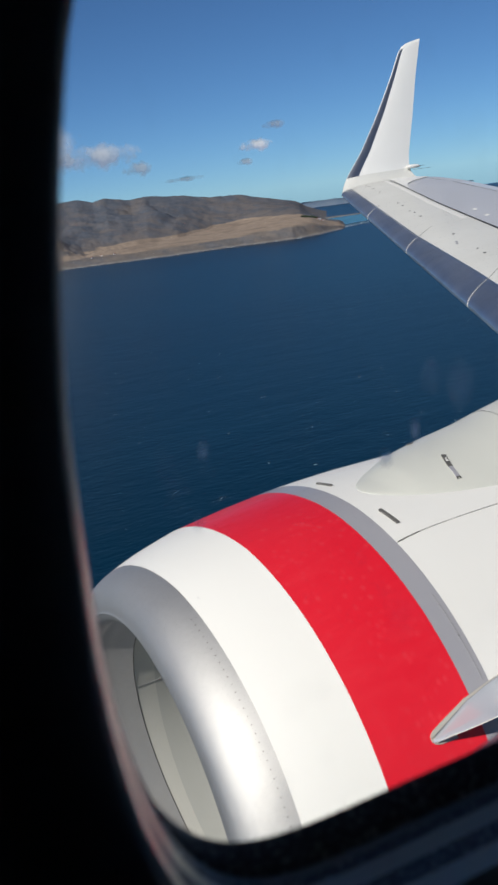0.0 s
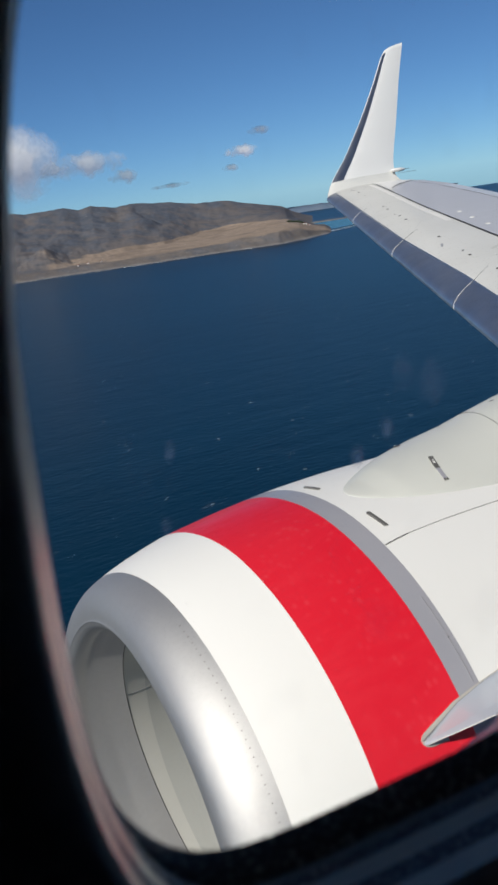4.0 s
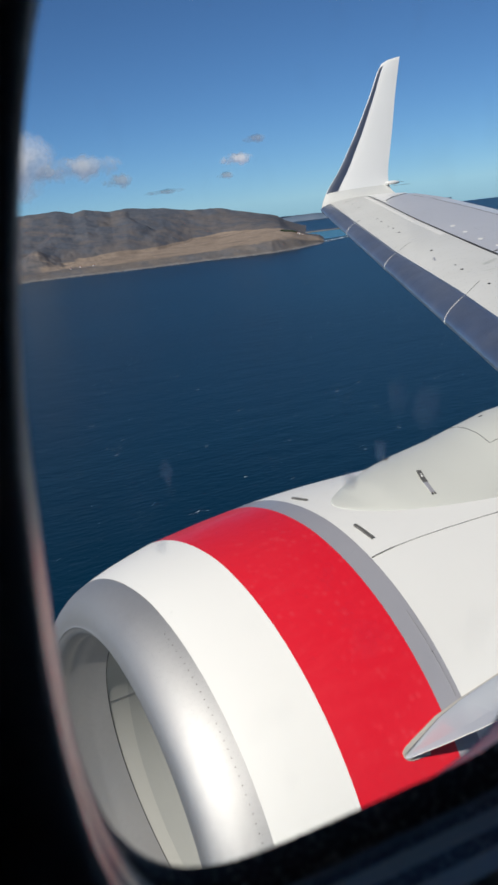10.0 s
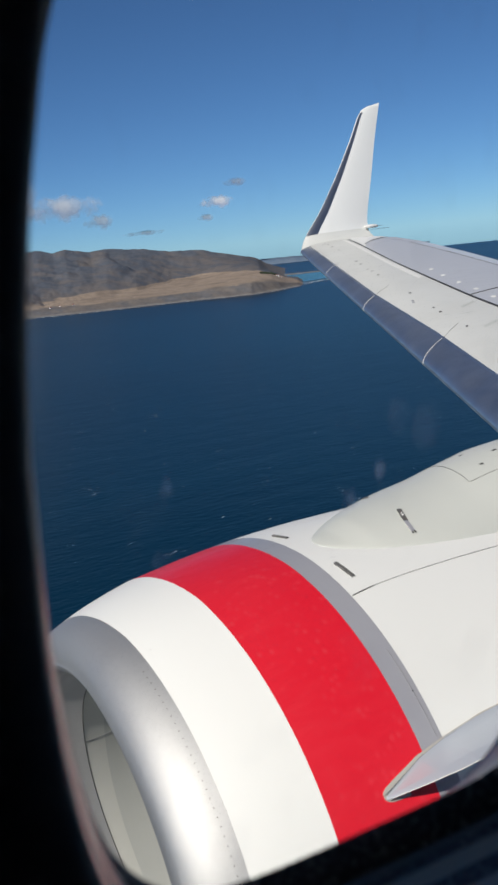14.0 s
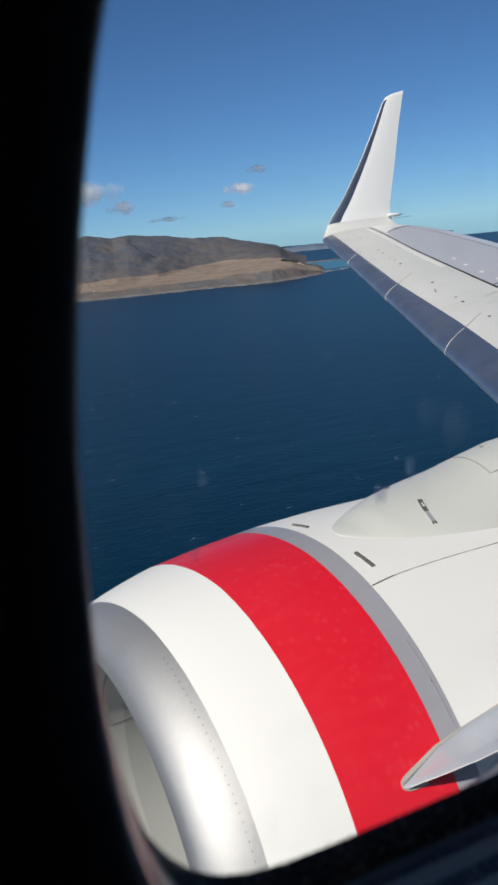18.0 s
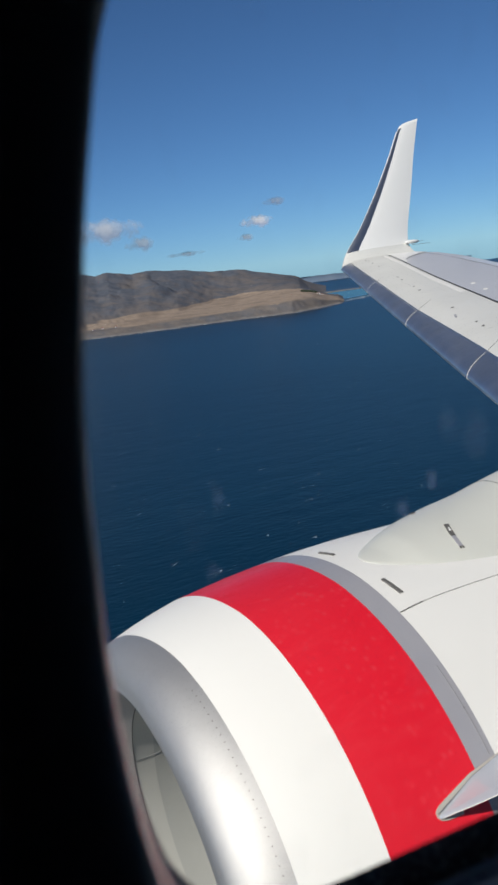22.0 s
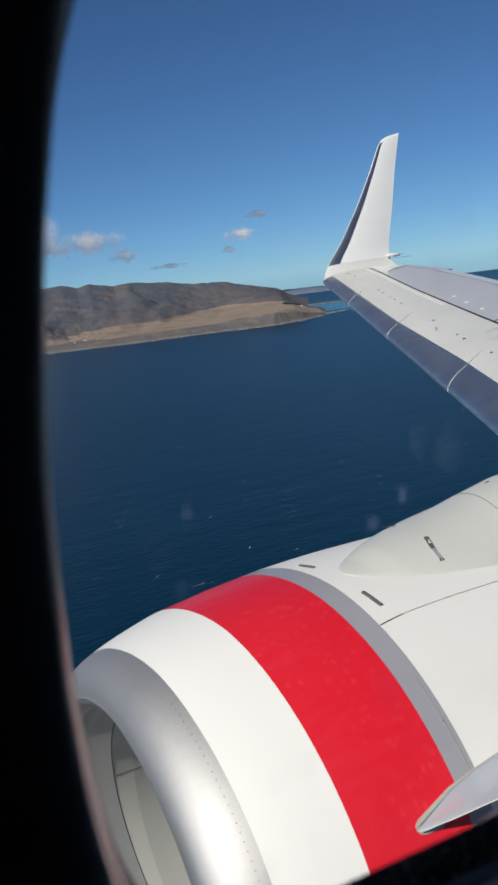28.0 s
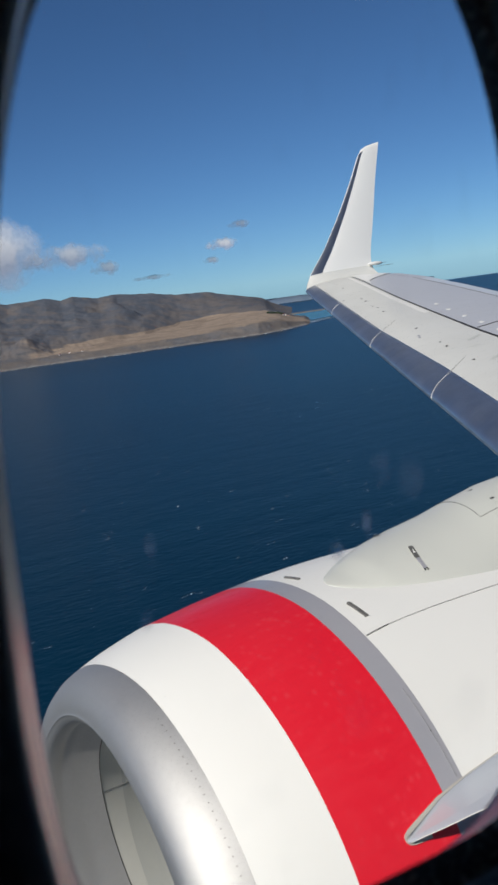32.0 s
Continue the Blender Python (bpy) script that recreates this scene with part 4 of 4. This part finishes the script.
def skin_rows(d0, d1, n, top=True, lift=0.0, ys=spans, ease=1.0):
    f = wing_top if top else wing_low
    return [[f(y, d0(y) + (d1(y) - d0(y)) * (k / n) ** ease, lift) for k in range(n + 1)] for y in ys]


part("front_skin", grid_bm(skin_rows(lambda y: lerp(SLAT_D, y) * 0.8, lambda y: lerp(SPAR_D, y), 12)), SKIN, wing, "cream grey forward upper skin")
part("aft_skin", grid_bm(skin_rows(lambda y: lerp(SPAR_D, y), lambda y: lerp(CHORD, y), 10)), SKIN_AFT, wing, "blue grey aft upper skin")
part("lower_skin", grid_bm(skin_rows(lambda y: 0.0, lambda y: lerp(CHORD, y), 14, False, ease=1.8), flip=True), SKIN, wing, "grey lower skin")

# slats, each with its own ends
JOINTS = [2.62, 5.1, 7.685, 10.298, 12.888, 15.39]
for a, b in zip(JOINTS, JOINTS[1:]):
    ys = list(np.linspace(a + 0.008, b - 0.008, 12))
    rows = []
    for y in ys:
        s = lerp(SLAT_D, y)
        lean = 0.5 * s * min(1, (15.39 - y) / 2.5)
        row = [wing_low(y, s * 0.55 * (1 - k / 8) ** 2, 0.004) for k in range(8)]
        row += [wing_top(y + lean * (k / 14) ** 2, s * (k / 14) ** 2, 0.004) for k in range(15)]
        row += [wing_top(y + lean, s + 0.002, -0.004)]
        rows.append(row)
    part("slat", grid_bm(rows), SLAT, wing, "polished metal leading edge slat")
for y in JOINTS[1:-1]:
    s = lerp(SLAT_D, y)
    pts = [wing_low(y, s * 0.4 * (1 - k / 5) ** 2, 0.003) for k in range(5)] + [wing_top(y + 0.5 * s * (k / 10) ** 2, s * (k / 10) ** 2, 0.0035) for k in range(11)]
    part("slat_seal", tube(pts, 0.0032), PALE, wing, "thin white seal between slats")
    part("slat_seal", tube([wing_top(y + 0.5 * s + (0.24 if y < 11 else 0.07) * k / 4, s + (0.285 if y < 11 else 0.08) * k / 4, 0.0) for k in range(5)], 0.0022), DARK, wing, "fine dark skin joint")


def skin_strip(points, w0, w1, material, name, label, lift=0.003):
    """A strip along (y, d) points on the upper skin, from width w0 to w1."""
    rows = []
    n = len(points)
    for i, (y, d) in enumerate(points):
        w = w0 + (w1 - w0) * i / max(n - 1, 1)
        rows.append([wing_top(y, d - w / 2, -0.003), wing_top(y, d - w / 2, lift), wing_top(y, d + w / 2, lift), wing_top(y, d + w / 2, -0.003)])
    return part(name, grid_bm(rows), material, wing, label, smooth=False)


def along(y0, y1, table, off=0.0, n=30):
    return [(float(y), lerp(table, y) + off) for y in np.linspace(y0, y1, n)]


skin_strip(along(15.35, 3.0, SPAR_D), 0.012, 0.075, DARK, "hinge_gap", "dark gap before the spoilers, widening inboard")
skin_strip(along(15.2, 10.6, SPAR_D, -0.09), 0.05, 0.08, PALE, "filler_strip", "chalky white filler strip along the panel edge", 0.002)
skin_strip(along(15.2, 3.0, CHORD, -0.27), 0.010, 0.016, DARK, "panel_joint", "fine dark joint ahead of the trailing edge", 0.001)
part("trailing_edge", grid_bm([[wing_top(y, lerp(CHORD, y) - 0.255 + 0.25 * k / 4, 0.003) for k in range(5)] for y in np.linspace(3.0, 13.8, 50)]), TRAIL, wing, "paler strip along the trailing edge")
for y in (9.1, 6.6):
    part("panel_joint", tube([wing_top(y + 0.025 * i, lerp(SPAR_D, y) + 0.04 + 0.10 * i, 0.001) for i in range(12)], 0.007), DARK, wing, "dark joint between spoilers")
for y, d in ((8.65, 0.90), (7.70, 0.80)):
    part("rub_mark", grid_bm([[wing_top(y + 0.02 * i - 0.035, d + 0.045 * i, 0.002), wing_top(y + 0.02 * i + 0.035, d + 0.045 * i, 0.002)] for i in range(6)], flip=True), FAIRING, wing, "grey rubbed mark on the skin", smooth=False)
FASTENERS = [(15.1, 0.47, 0.030), (14.95, 0.50, 0.026), (14.6, 0.51, 0.036), (14.1, 0.52, 0.026), (12.75, 0.54, 0.034), (12.45, 0.54, 0.034), (11.95, 0.53, 0.022),
             (11.75, 0.56, 0.030), (11.4, 0.56, 0.036), (9.9, 0.61, 0.036), (8.95, 0.62, 0.024), (8.7, 0.62, 0.034), (7.9, 0.66, 0.03)]
for y, d, w in FASTENERS:
    skin_strip([(y - w * 1.3 / 2, d), (y + w * 1.3 / 2, d)], w, w, DARK, "access_hole", "small dark drain or fastener hole", 0.002)
for y, d in ((9.52, 0.52), (9.44, 0.50)):
    skin_strip([(y - 0.03, d), (y + 0.03, d)], 0.03, 0.03, BAND, "marking", "small faded grey stencil patch", 0.0015)
for y, d in ((11.05, 1.36), (10.5, 1.36), (9.9, 1.38), (9.35, 1.42), (8.8, 1.44)):
    rim = [(0.045 * math.cos(k * math.tau / 14), 0.040 * math.sin(k * math.tau / 14)) for k in range(14)]
    bm = grid_bm([[wing_top(y + a * g, d + b * g, h) for a, b in rim] for g, h in ((1.0, -0.003), (1.0, 0.002), (0.85, 0.004), (0.02, 0.005))], close_v=True)
    bmesh.ops.recalc_face_normals(bm, faces=bm.faces)
    part("patch", bm, PALE, wing, "small raised white patch", smooth=False)
skin_strip([(8.55, 0.62 + 0.0), (8.35, 0.9)], 0.05, 0.12, FAIRING, "skin_patch", "slightly darker rubbed skin patch", 0.0012)

# winglet: the tip sweeps up out of the wing
W_Y = [(0.0, 15.30), (0.04, 15.42), (0.08, 15.505), (0.16, 15.585), (0.25, 15.66), (0.5, 15.95), (0.75, 16.21), (1.0, 16.45)]
W_Z = [(0.0, 0.634), (0.04, 0.675), (0.08, 0.76), (0.16, 0.98), (0.25, 1.27), (0.5, 1.96), (0.75, 2.62), (1.0, 3.28)]
W_X = [(0.0, 10.43), (0.04, 10.50), (0.08, 10.59), (0.16, 10.77), (0.25, 11.10), (0.5, 11.77), (0.75, 12.345), (0.94, 12.735), (0.975, 12.825), (0.99, 12.87), (1.0, 12.98)]
W_T = [(0.0, 12.11), (0.08, 12.09), (0.16, 12.10), (0.25, 12.19), (0.5, 12.59), (0.75, 12.94), (1.0, 13.31)]
W_D = [(0.0, 0.168), (0.08, 0.13), (0.16, 0.06), (0.3, 0.02), (1.0, 0.08)]


def eased(table, s):
    """Table look-up with rounded corners."""
    w = 0.05 * min(1, s / 0.05, (1 - s) / 0.05)
    return sum(lerp(table, s + w * k / 3) for k in range(-3, 4)) / 7


def winglet_point(s, u, side, lift=0.0):
    """s up the winglet, u from leading to trailing edge, side +1 inboard and -1 outboard."""
    x0, x1 = eased(W_X, s), eased(W_T, s)
    c = x1 - x0
    e = 0.02
    dy, dz = eased(W_Y, min(s + e, 1)) - eased(W_Y, max(s - e, 0)), eased(W_Z, min(s + e, 1)) - eased(W_Z, max(s - e, 0))
    n = Vector((0, -dz, dy)).normalized()
    p = Vector((x0 + c * u, eased(W_Y, s), eased(W_Z, s) + eased(W_D, s) * u))
    return p + n * side * (c * foil(u, 0.09) + lift)


ss = [k / 44 for k in range(45)]
us = [(k / 16) ** 1.6 for k in range(17)]
prof = [(u, -1) for u in us[::-1]] + [(u, 1) for u in us[1:]]
part("winglet_root", grid_bm([[winglet_point(s, u, d) for u, d in prof] for s in ss[:7]]), SKIN, wing, "cream grey blended root of the winglet")
bm = grid_bm([[winglet_point(s, u, d) for u, d in prof] for s in ss[6:]])
bm.verts.ensure_lookup_table()
bm.faces.new([bm.verts[k] for k in range(len(bm.verts) - len(prof), len(bm.verts))])
bmesh.ops.recalc_face_normals(bm, faces=bm.faces)
winglet = part("winglet", bm, GLOSS_WHITE, wing, "white painted upturned winglet")
nose = [0.0, 0.025, 0.05, 0.08, 0.11, 0.135]
part("leading_edge", grid_bm([[winglet_point(s, 0.003 + 0.028 * s * s + u * (1.2 - 0.35 * s * s), 1, 0.004) for u in nose] for s in ss[6:-2]]), WINGLET_EDGE, winglet, "bare metal leading edge strip")
# fillet where wing and winglet meet
part("tip_cap", grid_bm([[wing_top(15.2 + 0.02 * i, 0.2 + (0.84) * k / 12, 0.003 + 0.0006 * i) for k in range(13)] for i in range(11)]), SKIN, wing, "cream grey tip fairing")
# sunlit skin up to the shadow's curved edge, laid on as a white sheet
rows = []
for k in range(13):
    u = k / 12
    y0 = 13.85 + 1.3 * u ** 0.45
    d = lambda y: lerp(SPAR_D, y) + 0.02 + (lerp(CHORD, y) - lerp(SPAR_D, y) - 0.03) * u
    rows.append([wing_top(y, d(y), 0.010) for y in np.linspace(y0, 15.42, 9)])
part("sunlit_tip", grid_bm(rows, flip=True), GLOSS_WHITE, wing, "white overlay for the sunlit skin at the root of the winglet")
# end of a flap track fairing showing at the trailing edge
bm = bmesh.new()
bmesh.ops.create_cone(bm, cap_ends=True, segments=14, radius1=0.045, radius2=0.012, depth=0.5, matrix=Matrix.Translation(wing_top(14.0, 2.23) + Vector((-0.08, 0, -0.02))) @ Matrix.Rotation(radians(90), 4, "Y") @ Matrix.Diagonal((0.6, 1, 1, 1)))
part("flap_fairing", bm, SKIN_AFT, wing, "tail of a blue grey flap track fairing")
# tail light housing and wicks on the trailing edge of the tip
bm = bmesh.new()
bmesh.ops.create_uvsphere(bm, u_segments=16, v_segments=10, radius=1.0, matrix=Matrix.Translation((12.13, 15.50, 1.02)) @ Matrix.Diagonal((0.16, 0.05, 0.034, 1)))
part("light_housing", bm, WHITE, wing, "small white light housing at the wing tip")
for k, (y, z) in enumerate(((15.48, 1.01), (15.38, 0.955))):
    part("static_wick", tube([(12.12 - 0.1 * k, y, z), (12.36 + 0.06 * k, y - 0.01, z + 0.012)], 0.0028), SEAL, wing, "thin dark static wick")
